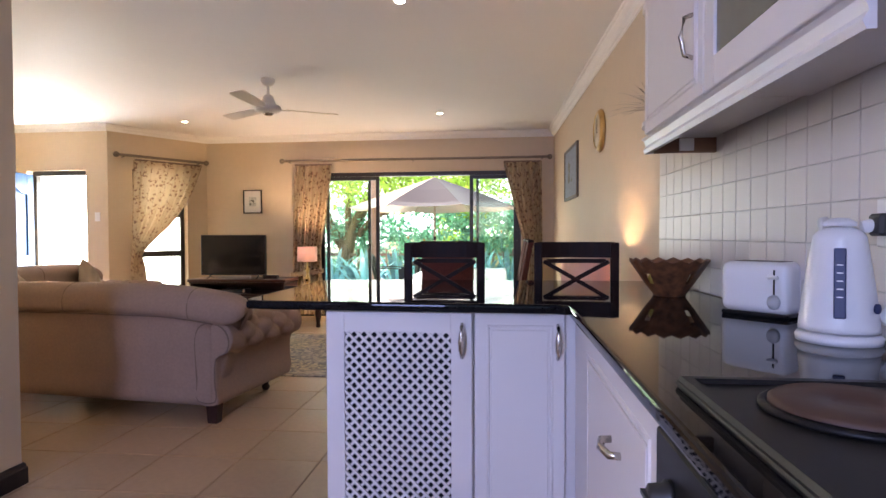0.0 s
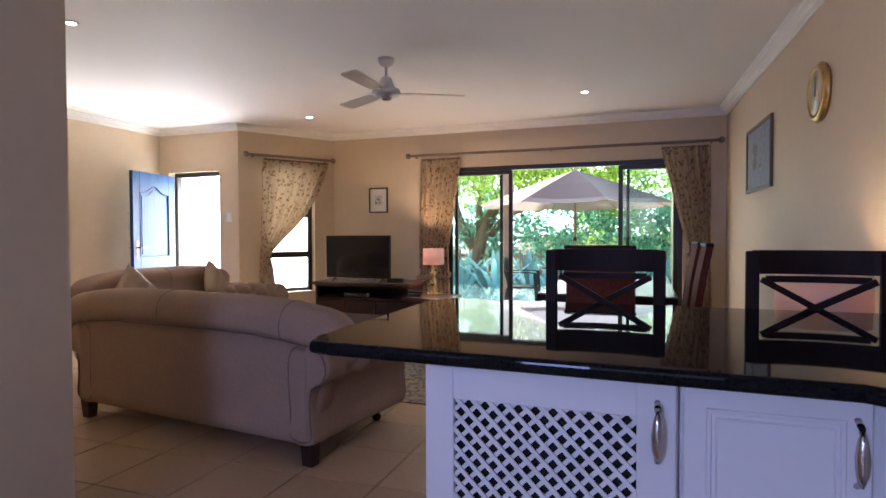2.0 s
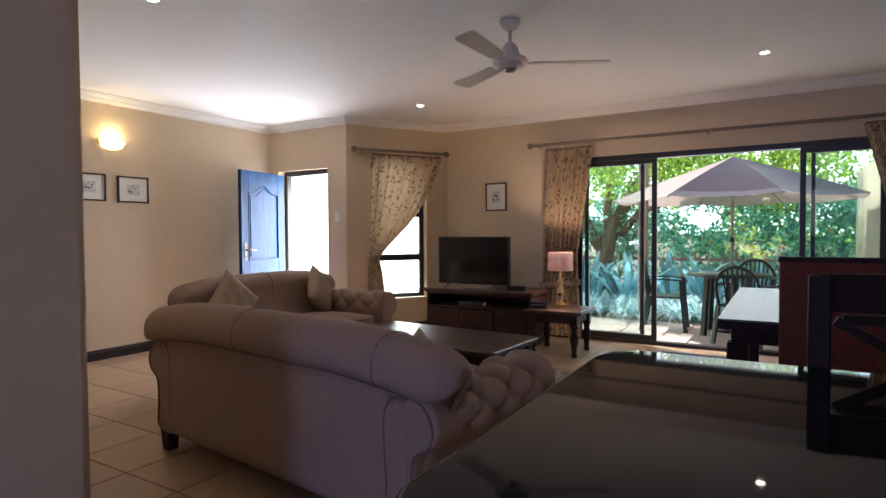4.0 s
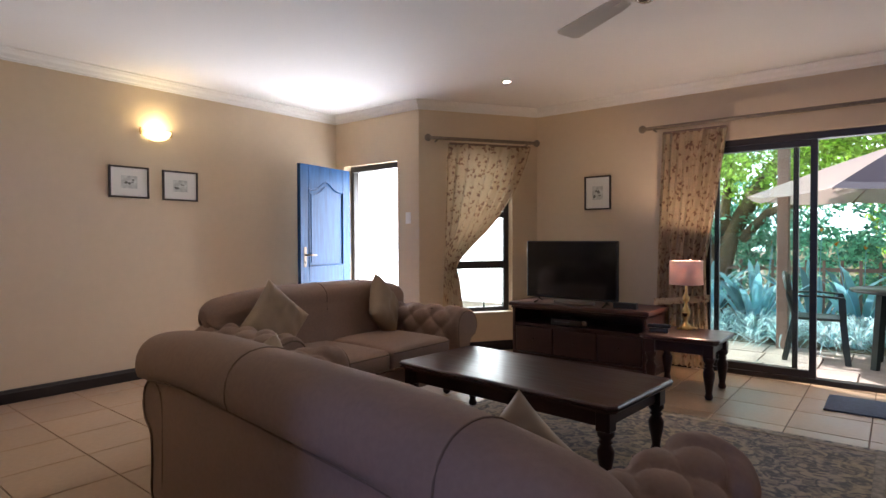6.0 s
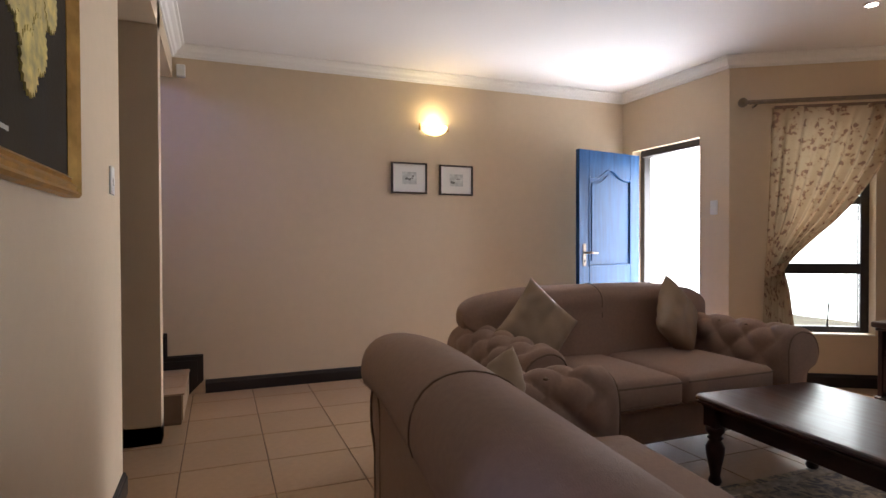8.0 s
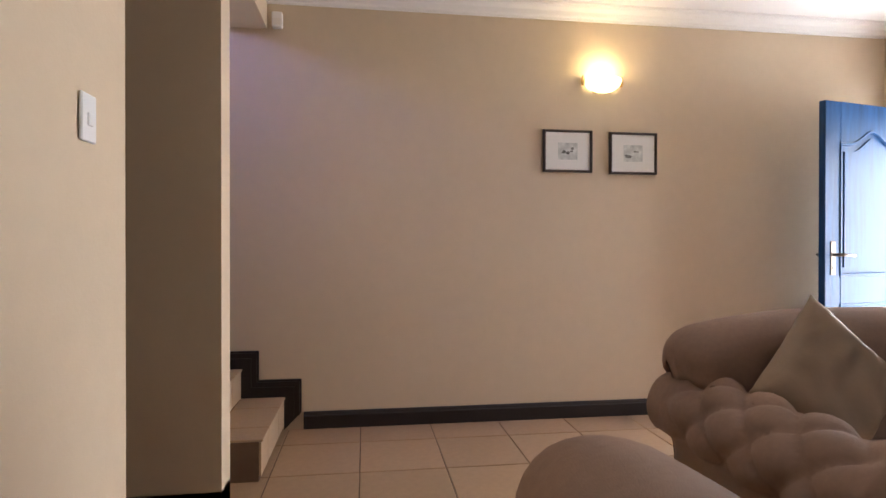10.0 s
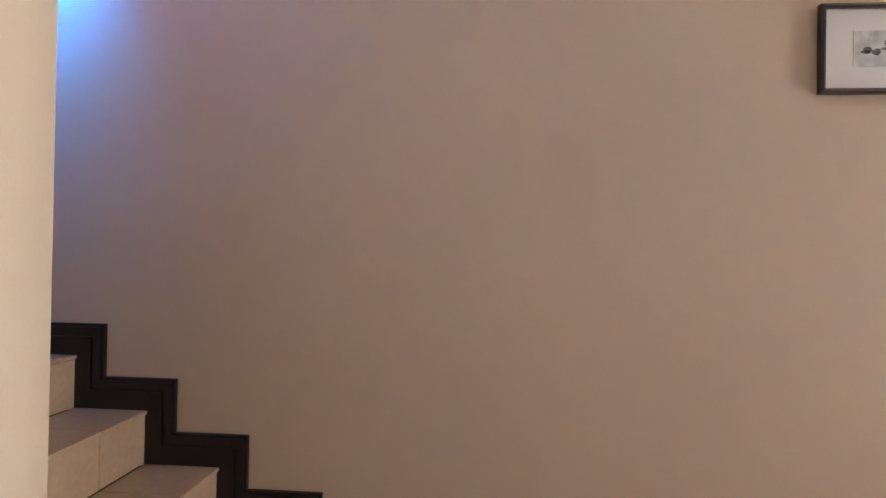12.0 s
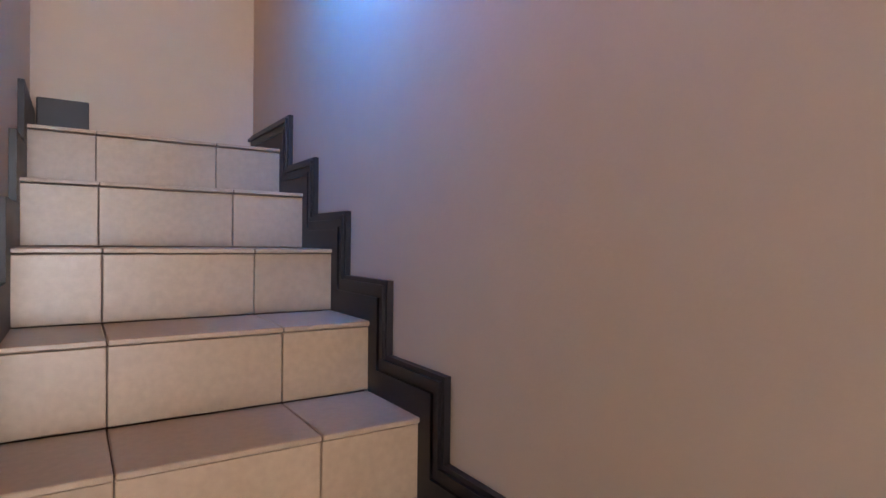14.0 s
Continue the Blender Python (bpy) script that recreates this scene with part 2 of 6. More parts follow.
def wall_open(name, p, q, thick, z0, z1, holes, material=None, label=""):
    """A wall from p to q in plan, with its face on that line and its body on the left side, with openings (a, b, low, high) cut through."""
    p, q = Vector(p), Vector(q)
    L = (q - p).length
    bm = bmesh.new()
    us = sorted({0, L, *[h[0] for h in holes], *[h[1] for h in holes]})
    for a, b in zip(us, us[1:]):
        zs = [(z0, z1)]
        for h in holes:
            if h[0] <= a + 1e-6 and h[1] >= b - 1e-6:
                zs = [(z0, h[2]), (h[3], z1)]
        for lo, hi in zs:
            if hi - lo > 1e-4: box(a, b, 0, thick, lo, hi, bm=bm)
    bmesh.ops.remove_doubles(bm, verts=bm.verts, dist=1e-5)
    seen = {}
    for f in list(bm.faces):
        key = frozenset(f.verts)
        seen.setdefault(key, []).append(f)
    bmesh.ops.delete(bm, geom=[f for fs in seen.values() if len(fs) > 1 for f in fs], context="FACES_ONLY")
    bmesh.ops.recalc_face_normals(bm, faces=bm.faces)
    ob = structure(name, bm, material or M_WALL, label or "smooth cream painted plaster wall with an opening")
    ang = math.degrees(math.atan2((q - p).y, (q - p).x))
    ob.matrix_basis = pose(p.x, p.y, 0, 0, 0, ang)
    return ob


wall_open("wall_door", (XW, YD), (NL.x, YD), 0.22, -0.2, ZC + 0.1, [(XW * -1 - 5.47 + 0.0, -4.648 - XW, -0.2, 1.985)])
NKL = (NR - NL).length
NW0, NW1, NWZ0, NWZ1 = 0.30, 1.03, 0.40, 2.03
wall_open("wall_nook", NL, NR, 0.22, -0.2, ZC + 0.1, [(NW0, NW1, NWZ0, NWZ1)])
wall_open("wall_north", (NR.x, YN), (XE, YN), 0.24, -0.2, ZC + 0.1, [(LX0 - NR.x, LX1 - NR.x, -0.2, LZ)])

wall_open("wall_back", (XK + 0.24, -2.0), (-1.88, -2.0), 0.2, -0.2, ZC + 0.2, [(1.0, 2.6, 1.05, 2.2)], label="cream plaster wall with the kitchen window's opening")
bm = prism([(XW, -2.0), (XK + 0.2, -2.0), (XK + 0.2, YN), (NR.x, YN), (NL.x, YD), (XW, YD)], -0.12, -0.006, axis="z")
structure("floor", bm, M_GROUT, "grouted floor bed under large beige tiles")
bm = prism([(XW, YP - 0.25), (-3.87, YP - 0.25), (-3.87, -2.0), (XK + 0.2, -2.0), (XK + 0.2, YN + 0.2), (NR.x, YN + 0.2), (NL.x, YD + 0.2), (XW, YD + 0.2)], ZC, ZC + 0.12, axis="z")
structure("ceiling", bm, M_CEIL, "flat white painted ceiling")

# ---- trim of the room ----
CORN = [(0, -0.082), (0.012, -0.082), (0.016, -0.070), (0.030, -0.062), (0.040, -0.040), (0.062, -0.026), (0.070, -0.014), (0.084, -0.012), (0.088, 0), (0, 0)]


def cornice(path, closed=False):
    """The moulded cornice under the ceiling; the room lies on the left of the path."""
    bm = sweep([(-s, v) for s, v in CORN], [(x, y, ZC - 0.001) for x, y in path], closed=closed)
    structure("cornice", bm, M_CORN, "white moulded plaster cornice")


cornice([(-1.60, -1.9), (-1.60, 2.764), (-1.90, 2.764), (-1.90, YK), (-3.87, YK), (-3.87, YP), (XW, YP)][::-1])
cornice([(XW, YP), (XW, YD), (NL.x, NL.y), (NR.x, NR.y), (XE, YN), (xe(-1.9), -1.9)][::-1])

SK = [(0, 0), (0.017, 0), (0.017, 0.075), (0.012, 0.082), (0.012, 0.090), (0.006, 0.100), (0, 0.100)]


def skirting(path):
    bm = sweep(SK, [(x, y, 0) for x, y in path])
    structure("skirting", bm, M_SKIRT, "dark stained timber skirting board")


skirting([(XW, 3.235), (XW, YD), (-5.50, YD)])
skirting([(-4.60, YD), (NL.x, NL.y), (NR.x, NR.y), (LX0 - 0.04, YN)])
skirting([(LX1 + 0.04, YN), (XE, YN), (xe(3.49), 3.49)])
skirting([(XP1, 0.2), (XP1, YP), (XP0 - 0.001, YP)][::-1])
skirting([(-3.90, YK - 0.2), (-3.90, YK), (-1.90, YK), (-1.90, 2.764), (-1.60, 2.764), (-1.60, 0.0)][::-1])

# ---- stairs ----
SX0, SX1 = XW + 0.002, XP0 - 0.185
TR, RI, Y1, Z1 = 0.240, 0.1695, 3.124, 0.192
structure("wall_stairs_lining", box(SX1, XP0 + 0.002, 0.2, YP - 0.12, -0.1, ZS), M_WALL, "cream plaster wall beside the tiled stairs")
structure("wall_landing", box(XW, XP1, 0.83, 1.03, 1.2, 5.2), M_WALL, "cream plaster wall above the stair landing")
structure("wall_stairwell", box(SX1, XP1 + 0.3, 1.03, YP, ZS + 0.22, 5.2), M_WALL, "cream plaster wall of the stairwell")
structure("wall_stairwell", box(XW, XP1, YP - 0.2, YP, ZC + 0.13, 5.2), M_WALL, "cream plaster wall of the stairwell")
structure("ceiling_stairwell", box(XW - 0.2, XP1 + 0.3, 0.8, YP + 0.1, 5.2, 5.3), M_CEIL, "white ceiling of the stairwell")
JX = [SX0, -5.385, -5.05, SX1]
stairs = tagged(part("staircase", box(SX0, SX1, 1.04, 1.2, 0, Z1 + 7 * RI - 0.02), M_GROUT), "solid masonry staircase clad in beige ceramic tiles", "staircase")
M_STEP = mat("step_tile", (0.45, 0.31, 0.19), 0.34, noise_scale=5, amount=0.06, bump=0.06, bump_scale=20, rand=0.05, fine=0.06)
M_EDGE = mat("step_edge", (0.36, 0.24, 0.15), 0.4)
for k in range(8):
    y, z = Y1 - TR * k, Z1 + RI * k
    tagged(part("step_core", box(SX0 + 0.001, SX1 - 0.001, 1.05, y - 0.012, 0 if k == 0 else z - RI, z - 0.012), M_GROUT, stairs))
    for a, b in zip(JX, JX[1:]):
        part("riser_tile", box(a + 0.0012, b - 0.0012, y - 0.011, y, z - RI + 0.002, z - 0.014, bev=0.0015), M_STEP, stairs)
        yb = y - TR if k < 7 else 1.05
        part("tread_tile", box(a + 0.0012, b - 0.0012, yb + 0.001, y + 0.007, z - 0.011, z, bev=0.002), M_STEP, stairs)


def stepped(x0, x1, first=0):
    """The stepped skirting that follows the stairs along a wall."""
    h, w = 0.102, 0.098
    outer, inner = [], []
    for k in range(first, 8):
        y, z = Y1 - TR * k, Z1 + RI * k
        if k == first:
            outer.append((y + w, 0.1 if k == 0 else z - RI + 0.002)); inner.append((y, 0.0 if k == 0 else z - RI + 0.002))
        outer += [(y + w, z + h)] if k == first else [(y + w, z - RI + h), (y + w, z + h)]
        inner += [(y, z)] if k == first else [(y, z - RI), (y, z)]
    outer += [(1.06, Z1 + 7 * RI + h)]; inner += [(1.06, Z1 + 7 * RI)]
    bm = prism(outer + inner[::-1], x0, x1, axis="x")
    return bm, outer


bm, outline = stepped(XW + 0.001, XW + 0.016)
structure("skirting_stairs", bm, M_SKIRT, "dark stepped timber skirting up the stairs")
bead = [(XW + 0.018, y - 0.016, z - 0.016) for y, z in outline]
structure("skirting_stairs_bead", sweep([(-0.006, -0.006), (0.006, -0.006), (0.006, 0.006), (-0.006, 0.006)], bead, up=(1, 0, 0)), M_SKIRT, "raised bead on the dark stepped skirting")
bead = [(XW + 0.018, y - 0.045, z - 0.045) for y, z in outline]
structure("skirting_stairs_bead", sweep([(-0.004, -0.004), (0.004, -0.004), (0.004, 0.004), (-0.004, 0.004)], bead, up=(1, 0, 0)), M_SKIRT, "raised bead on the dark stepped skirting")
bm, outline = stepped(SX1 - 0.016, SX1 - 0.001, 1)
structure("skirting_stairs", bm, M_SKIRT, "dark stepped timber skirting up the stairs")
structure("skirting_landing", box(-5.04, SX1 - 0.018, 1.031, 1.047, Z1 + 7 * RI + 0.02, Z1 + 7 * RI + 0.16, bev=0.003), M_SKIRT, "dark timber skirting on the landing")

# ---- front door ----
DX0, DX1 = -5.47, -4.648
frame_ = thing("door_frame", pose(0, 0, 0), "dark stained timber front door frame in the wall", "door frame")
part("jamb", box(DX0, DX0 + 0.05, YD + 0.10, YD + 0.18, 0, 1.985, bev=0.003), M_ALU, frame_)
part("jamb", box(DX1 - 0.03, DX1, YD + 0.12, YD + 0.20, 0, 1.985, bev=0.003), M_ALU, frame_)
part("head", box(DX0 + 0.05, DX1 - 0.03, YD + 0.06, YD + 0.18, 1.925, 1.985, bev=0.003), M_ALU, frame_)


def door_leaf():
    """A panelled leaf in its own plane: hinge at 0, width along x, thickness along y."""
    W, T, H = 0.82, 0.042, 1.93
    d = thing("front_door", pose(0, 0, 0), "open dark timber door with arched raised panels, sky sheen painted in blue", "door")
    part("stile", box(0, 0.13, 0, T, 0.01, H, bev=0.003), M_DOOR, d)
    part("stile", box(W - 0.13, W, 0, T, 0.01, H, bev=0.003), M_DOOR, d)
    part("rail", box(0.13, W - 0.13, 0, T, 0.01, 0.22, bev=0.003), M_DOOR, d)
    part("rail", box(0.13, W - 0.13, 0, T, 0.72, 0.90, bev=0.003), M_DOOR, d)
    arch = lambda u: 0.09 * (math.exp(-((u - 0.5) / 0.20) ** 2))
    n = 24
    top = [(0.13 + (W - 0.26) * i / n, 1.68 + arch(i / n)) for i in range(n + 1)]
    part("rail", prism([(0.13, H)] + top + [(W - 0.13, H)], 0, T), M_DOOR, d, "arched top rail")
    for lo, tp in ((0.90, top), (0.22, [(0.13, 0.72), (W - 0.13, 0.72)])):
        part("panel", prism([(0.13, lo)] + tp + [(W - 0.13, lo)], 0.012, T - 0.012), M_DOOR, d)
        inset = [(0.13 + (x - 0.13) * 0.86 + 0.04, z - 0.045) for x, z in tp]
        part("raised_field", prism([(inset[0][0], lo + 0.045)] + inset + [(inset[-1][0], lo + 0.045)], 0.004, T - 0.004), M_DOOR, d)
        loop = [(0.13, 0, lo)] + [(x, 0, z) for x, z in tp] + [(W - 0.13, 0, lo)]
        for yy in (0.001, T - 0.001):
            part("moulding", sweep([(-0.011, -0.007), (0.011, -0.007), (0.006, 0.007), (-0.006, 0.007)], [(x, yy, z) for x, _, z in loop], closed=True, up=(0, 1, 0)), M_DOOR, d)
    for s in (-1, 1):
        yb = -0.004 if s < 0 else T + 0.004
        h = part("handle", box(W - 0.085, W - 0.045, min(yb, yb - s * 0.006), max(yb, yb - s * 0.006), 0.90, 1.10, bev=0.002), M_PEWT, d, "dull metal lever handle on a long plate")
        part("lever", tube([(W - 0.065, yb, 1.02), (W - 0.065, yb + s * 0.045, 1.02), (W - 0.10, yb + s * 0.052, 1.02), (W - 0.18, yb + s * 0.048, 1.015)], 0.009, 8), M_PEWT, h)
        part("keyhole", box(W - 0.070, W - 0.060, min(yb, yb + s * 0.003), max(yb, yb + s * 0.003), 0.93, 0.955), M_BLACK, h)
    for z in (0.3, 1.65):
        part("hinge", lathe([(0.008, z), (0.008, z + 0.09)], 8, origin=(-0.004, T / 2, 0)), M_BRASS, d)
    return d


leaf = door_leaf()
leaf.matrix_basis = pose(-5.415, 7.06, 0, 0, 0, -78)

# ---- sliding door ----
slid = thing("sliding_door", pose(0, 0, 0), "dark bronze aluminium sliding patio door with an open leaf", "sliding door")
fy0, fy1 = YN + 0.05, YN + 0.15
M_GLASS = bpy.data.materials.new("clear_glass")
M_GLASS.use_nodes = True
_t = M_GLASS.node_tree
_t.nodes.remove(_t.nodes["Principled BSDF"])
_tr, _gl, _mx, _fr = (_t.nodes.new("ShaderNode" + k) for k in ("BsdfTransparent", "BsdfGlossy", "MixShader", "Fresnel"))
_tr.inputs[0].default_value = (0.93, 0.97, 0.96, 1)
_gl.inputs["Roughness"].default_value = 0.01
_t.links.new(_fr.outputs[0], _mx.inputs[0]); _t.links.new(_tr.outputs[0], _mx.inputs[1]); _t.links.new(_gl.outputs[0], _mx.inputs[2])
_t.links.new(_mx.outputs[0], _t.nodes["Material Output"].inputs[0])
part("head_track", box(LX0, LX1, fy0, fy1, LZ - 0.055, LZ, bev=0.003), M_ALU, slid)
part("sill_track", box(LX0, LX1, fy0, fy1, -0.005, 0.03, bev=0.003), M_ALU, slid)
part("side_frame", box(LX0, LX0 + 0.05, fy0, fy1, 0.03, LZ - 0.055, bev=0.003), M_ALU, slid)
part("side_frame", box(LX1 - 0.05, LX1, fy0, fy1, 0.03, LZ - 0.055, bev=0.003), M_ALU, slid)


def sash(a, b, y, stile=0.05):
    z0, z1 = 0.032, LZ - 0.057
    s = part("sash", box(a, a + stile, y, y + 0.035, z0, z1, bev=0.003), M_ALU, slid)
    part("stile", box(b - stile, b, y, y + 0.035, z0, z1, bev=0.003), M_ALU, s)
    part("rail", box(a + stile, b - stile, y, y + 0.035, z1 - 0.05, z1, bev=0.003), M_ALU, s)
    part("rail", box(a + stile, b - stile, y, y + 0.035, z0, z0 + 0.06, bev=0.003), M_ALU, s)
    g = part("glass", box(a + stile, b - stile, y + 0.015, y + 0.020, z0 + 0.06, z1 - 0.05), M_GLASS, s)
    g.visible_shadow = False


sash(LX0 + 0.05, -1.12, fy0 + 0.008)
sash(-1.90, -1.255, fy0 + 0.056, 0.04)
sash(0.155, LX1 - 0.05, fy0 + 0.008)
sash(0.245, LX1 - 0.06, fy0 + 0.056, 0.035)

# ---- nook window ----
NU = (NR - NL).normalized()
NANG = math.degrees(math.atan2(NU.y, NU.x))
win = thing("window", pose(NL.x, NL.y, 0, 0, 0, NANG), "narrow dark-framed window half behind a tied floral curtain", "window")
wy = 0.09
zz0, zz1 = NWZ0, NWZ1
part("window_frame", box(NW0, NW0 + 0.05, wy, wy + 0.06, zz0, zz1, bev=0.003), M_ALU, win)
part("window_frame", box(NW1 - 0.06, NW1, wy, wy + 0.06, zz0, zz1, bev=0.003), M_ALU, win)
part("window_frame", box(NW0 + 0.05, NW1 - 0.06, wy, wy + 0.06, zz1 - 0.05, zz1, bev=0.003), M_ALU, win)
part("window_frame", box(NW0 + 0.05, NW1 - 0.06, wy, wy + 0.06, zz0, zz0 + 0.05, bev=0.003), M_ALU, win)
part("transom", box(NW0 + 0.05, NW1 - 0.06, wy, wy + 0.05, 0.86, 0.94, bev=0.003), M_ALU, win)
part("transom", box(NW0 + 0.05, NW1 - 0.06, wy, wy + 0.05, 1.40, 1.46, bev=0.003), M_ALU, win)
for a, b in ((zz0 + 0.05, 0.86), (0.94, 1.40), (1.46, zz1 - 0.05)):
    part("pane", box(NW0 + 0.05, NW1 - 0.06, wy + 0.02, wy + 0.025, a, b), M_GLASS, win).visible_shadow = False
hd = part("stay_handle", box(NW1 - 0.30, NW1 - 0.285, wy - 0.012, wy, zz0 + 0.05, zz0 + 0.07), M_ALU, win)
part("arm", tube([(NW1 - 0.295, wy - 0.01, zz0 + 0.06), (NW1 - 0.295, wy - 0.03, zz0 + 0.19), (NW1 - 0.292, wy - 0.03, zz0 + 0.24)], 0.006, 6), M_ALU, hd)
part("sill_board", box(NW0, NW1, -0.006, wy, zz0 - 0.004, zz0 + 0.006), M_CORN, win)

# ---- curtains ----
M_CURT = bpy.data.materials.new("floral_curtain")
M_CURT.use_nodes = True
_t = M_CURT.node_tree
_b = _t.nodes["Principled BSDF"]; _b.inputs["Roughness"].default_value = 0.85
_co = _t.nodes.new("ShaderNodeTexCoord")
_v1 = _t.nodes.new("ShaderNodeTexVoronoi"); _v1.inputs["Scale"].default_value = 17
_nz = _t.nodes.new("ShaderNodeTexNoise"); _nz.inputs["Scale"].default_value = 38; _nz.inputs["Detail"].default_value = 5
_nb = _t.nodes.new("ShaderNodeTexNoise"); _nb.inputs["Scale"].default_value = 5; _nb.inputs["Detail"].default_value = 3
_mm = _t.nodes.new("ShaderNodeMath"); _mm.operation = "ADD"
_m2 = _t.nodes.new("ShaderNodeMath"); _m2.operation = "MULTIPLY"; _m2.inputs[1].default_value = 0.55
_rp = _t.nodes.new("ShaderNodeValToRGB")
for _k in ("Object",):
    for _q in (_v1, _nz, _nb): _t.links.new(_co.outputs[_k], _q.inputs["Vector"])
_t.links.new(_v1.outputs["Distance"], _m2.inputs[0]); _t.links.new(_m2.outputs[0], _mm.inputs[0]); _t.links.new(_nz.outputs[0], _mm.inputs[1])
_t.links.new(_mm.outputs[0], _rp.inputs[0])
_e = _rp.color_ramp.elements
_e[0].position, _e[0].color = 0.54, (0.20, 0.115, 0.075, 1)
_e[1].position, _e[1].color = 0.80, (0.47, 0.35, 0.22, 1)
_x = _rp.color_ramp.elements.new(0.63); _x.color = (0.27, 0.15, 0.085, 1)
_x = _rp.color_ramp.elements.new(0.68); _x.color = (0.43, 0.31, 0.19, 1)
_trn = _t.nodes.new("ShaderNodeBsdfTranslucent"); _mxs = _t.nodes.new("ShaderNodeMixShader"); _mxs.inputs[0].default_value = 0.20
_t.links.new(_rp.outputs[0], _b.inputs["Base Color"]); _t.links.new(_rp.outputs[0], _trn.inputs[0])
_t.links.new(_b.outputs[0], _mxs.inputs[1]); _t.links.new(_trn.outputs[0], _mxs.inputs[2])
_t.links.new(_mxs.outputs[0], _t.nodes["Material Output"].inputs[0])


def ease(table, z):
    for (z0, v0), (z1, v1) in zip(table, table[1:]):
        if z <= z1:
            k = (z - z0) / (z1 - z0)
            return v0 + (v1 - v0) * k
    return table[-1][1]


def curtain(left, right, zb, zt, folds, depth=0.035, amp=None):
    """Pleated cloth between two edges, each a table of (height, place)."""
    bm = bmesh.new()
    nu, nv = folds * 10, 44
    rows = []
    for j in range(nv + 1):
        z = zb + (zt - zb) * j / nv
        a, b = ease(left, z), ease(right, z)
        row = []
        for i in range(nu + 1):
            u = i / nu
            w = 1.0 if z < zt - 0.09 else 0.45
            y = w * depth * math.sin(2 * math.pi * folds * u + 0.5 * math.sin(3 * u + z)) * (0.8 + 0.3 * math.sin(7 * u + 2))
            y += 0.012 * math.sin(2 * math.pi * folds * 0.5 * u + 3 * z)
            row.append(bm.verts.new((a + (b - a) * u, y, z)))
        rows.append(row)
    for r0, r1 in zip(rows, rows[1:]):
        for i in range(nu):
            f = bm.faces.new((r0[i], r0[i + 1], r1[i + 1], r1[i])); f.smooth = True
    return bm


def curtain_thing(m, left, right, zb, zt, folds, tie_z, label, group=""):
    c = thing("curtain", m, label, "curtain", group)
    cl = part("cloth", curtain(left, right, zb, zt, folds), M_CURT, c)
    a, b = ease(left, tie_z), ease(right, tie_z)
    n = 28
    loop = [((a + b) / 2 + (b - a) * 0.53 * math.cos(2 * math.pi * i / n), 0.055 * math.sin(2 * math.pi * i / n), tie_z + 0.03 * math.cos(2 * math.pi * i / n)) for i in range(n)]
    part("tieback", sweep([(-0.004, -0.03), (0.004, -0.03), (0.004, 0.03), (-0.004, 0.03)], loop, closed=True), M_CURT, c)
    part("heading_tape", box(ease(left, zt) + 0.01, ease(right, zt) - 0.01, -0.012, -0.006, zt - 0.01, zt + 0.012), M_SEAM, c)
    return c


curtain_thing(pose(0, 8.10, 0), [(0.03, -2.37), (0.94, -2.34), (2.12, -2.30)], [(0.03, -1.88), (0.94, -1.92), (2.12, -1.75)], 0.03, 2.13, 9, 0.62,
              "floral cream curtain tied beside the sliding door and the lamp", "patio door curtains")
curtain_thing(pose(0, 8.10, 0), [(0.03, 0.86), (1.0, 0.90), (2.12, 0.62)], [(0.03, 1.16), (1.0, 1.14), (2.12, 1.13)], 0.03, 2.13, 8, 0.95,
              "floral cream curtain drawn back in the corner by the dining table", "patio door curtains")
curtain_thing(pose(NL.x, NL.y, 0, 0, 0, NANG) @ pose(0, -0.09, 0), [(0.25, 0.22), (0.88, 0.24), (2.12, 0.28)],
              [(0.25, 0.46), (0.75, 0.40), (0.90, 0.36), (1.0, 0.43), (1.13, 0.56), (1.27, 0.71), (1.41, 0.83), (1.55, 0.93), (1.72, 1.03), (1.9, 1.11), (2.12, 1.20)], 0.25, 2.13, 8, 0.90,
              "floral cream curtain swept aside over the narrow window")


def rod(a, b, z, name="curtain_rod"):
    a, b = Vector((*a, z)), Vector((*b, z))
    d = (b - a).normalized()
    r = thing(name, Matrix.Translation(a) @ d.to_track_quat("X", "Z").to_matrix().to_4x4(), "reeded wooden curtain rod with ball finials on the wall", "curtain rod")
    L = (b - a).length
    sec = [((0.015 + 0.0022 * math.cos(8 * t)) * math.cos(t), (0.015 + 0.0022 * math.cos(8 * t)) * math.sin(t)) for t in [2 * math.pi * i / 32 for i in range(32)]]
    part("pole", sweep(sec, [(0, 0, 0), (L, 0, 0)]), M_RODM, r)
    for x, s in ((0, -1), (L, 1)):
        bm = lathe([(0.012, 0), (0.018, 0.006), (0.014, 0.014), (0.026, 0.024), (0.037, 0.042), (0.037, 0.058), (0.026, 0.076), (0.010, 0.084)], 18)
        bm.transform(pose(x, 0, 0, 0, 90 * s, 0))
        part("finial", bm, M_RODM, r)
    for x in (0.05, L / 2, L - 0.05) if L > 2 else (0.05, L - 0.05):
        part("bracket", tube([(x, 0, -0.016), (x, 0.05, -0.02), (x, 0.088, -0.02)], 0.008, 8), M_RODM, r)
    return r


rod((-2.43, YN - 0.09), (1.19, YN - 0.09), 2.19)
na = NL + NU * 0.12 + Vector((NU.y, -NU.x)) * 0.09
nb = NL + NU * 1.22 + Vector((NU.y, -NU.x)) * 0.09
rod(tuple(na), tuple(nb), 2.18)

# ---- sofas ----
def tuft(u, v):
    a = abs(math.sin(math.pi * (u + v))) * abs(math.sin(math.pi * (u - v)))
    return a ** 0.4


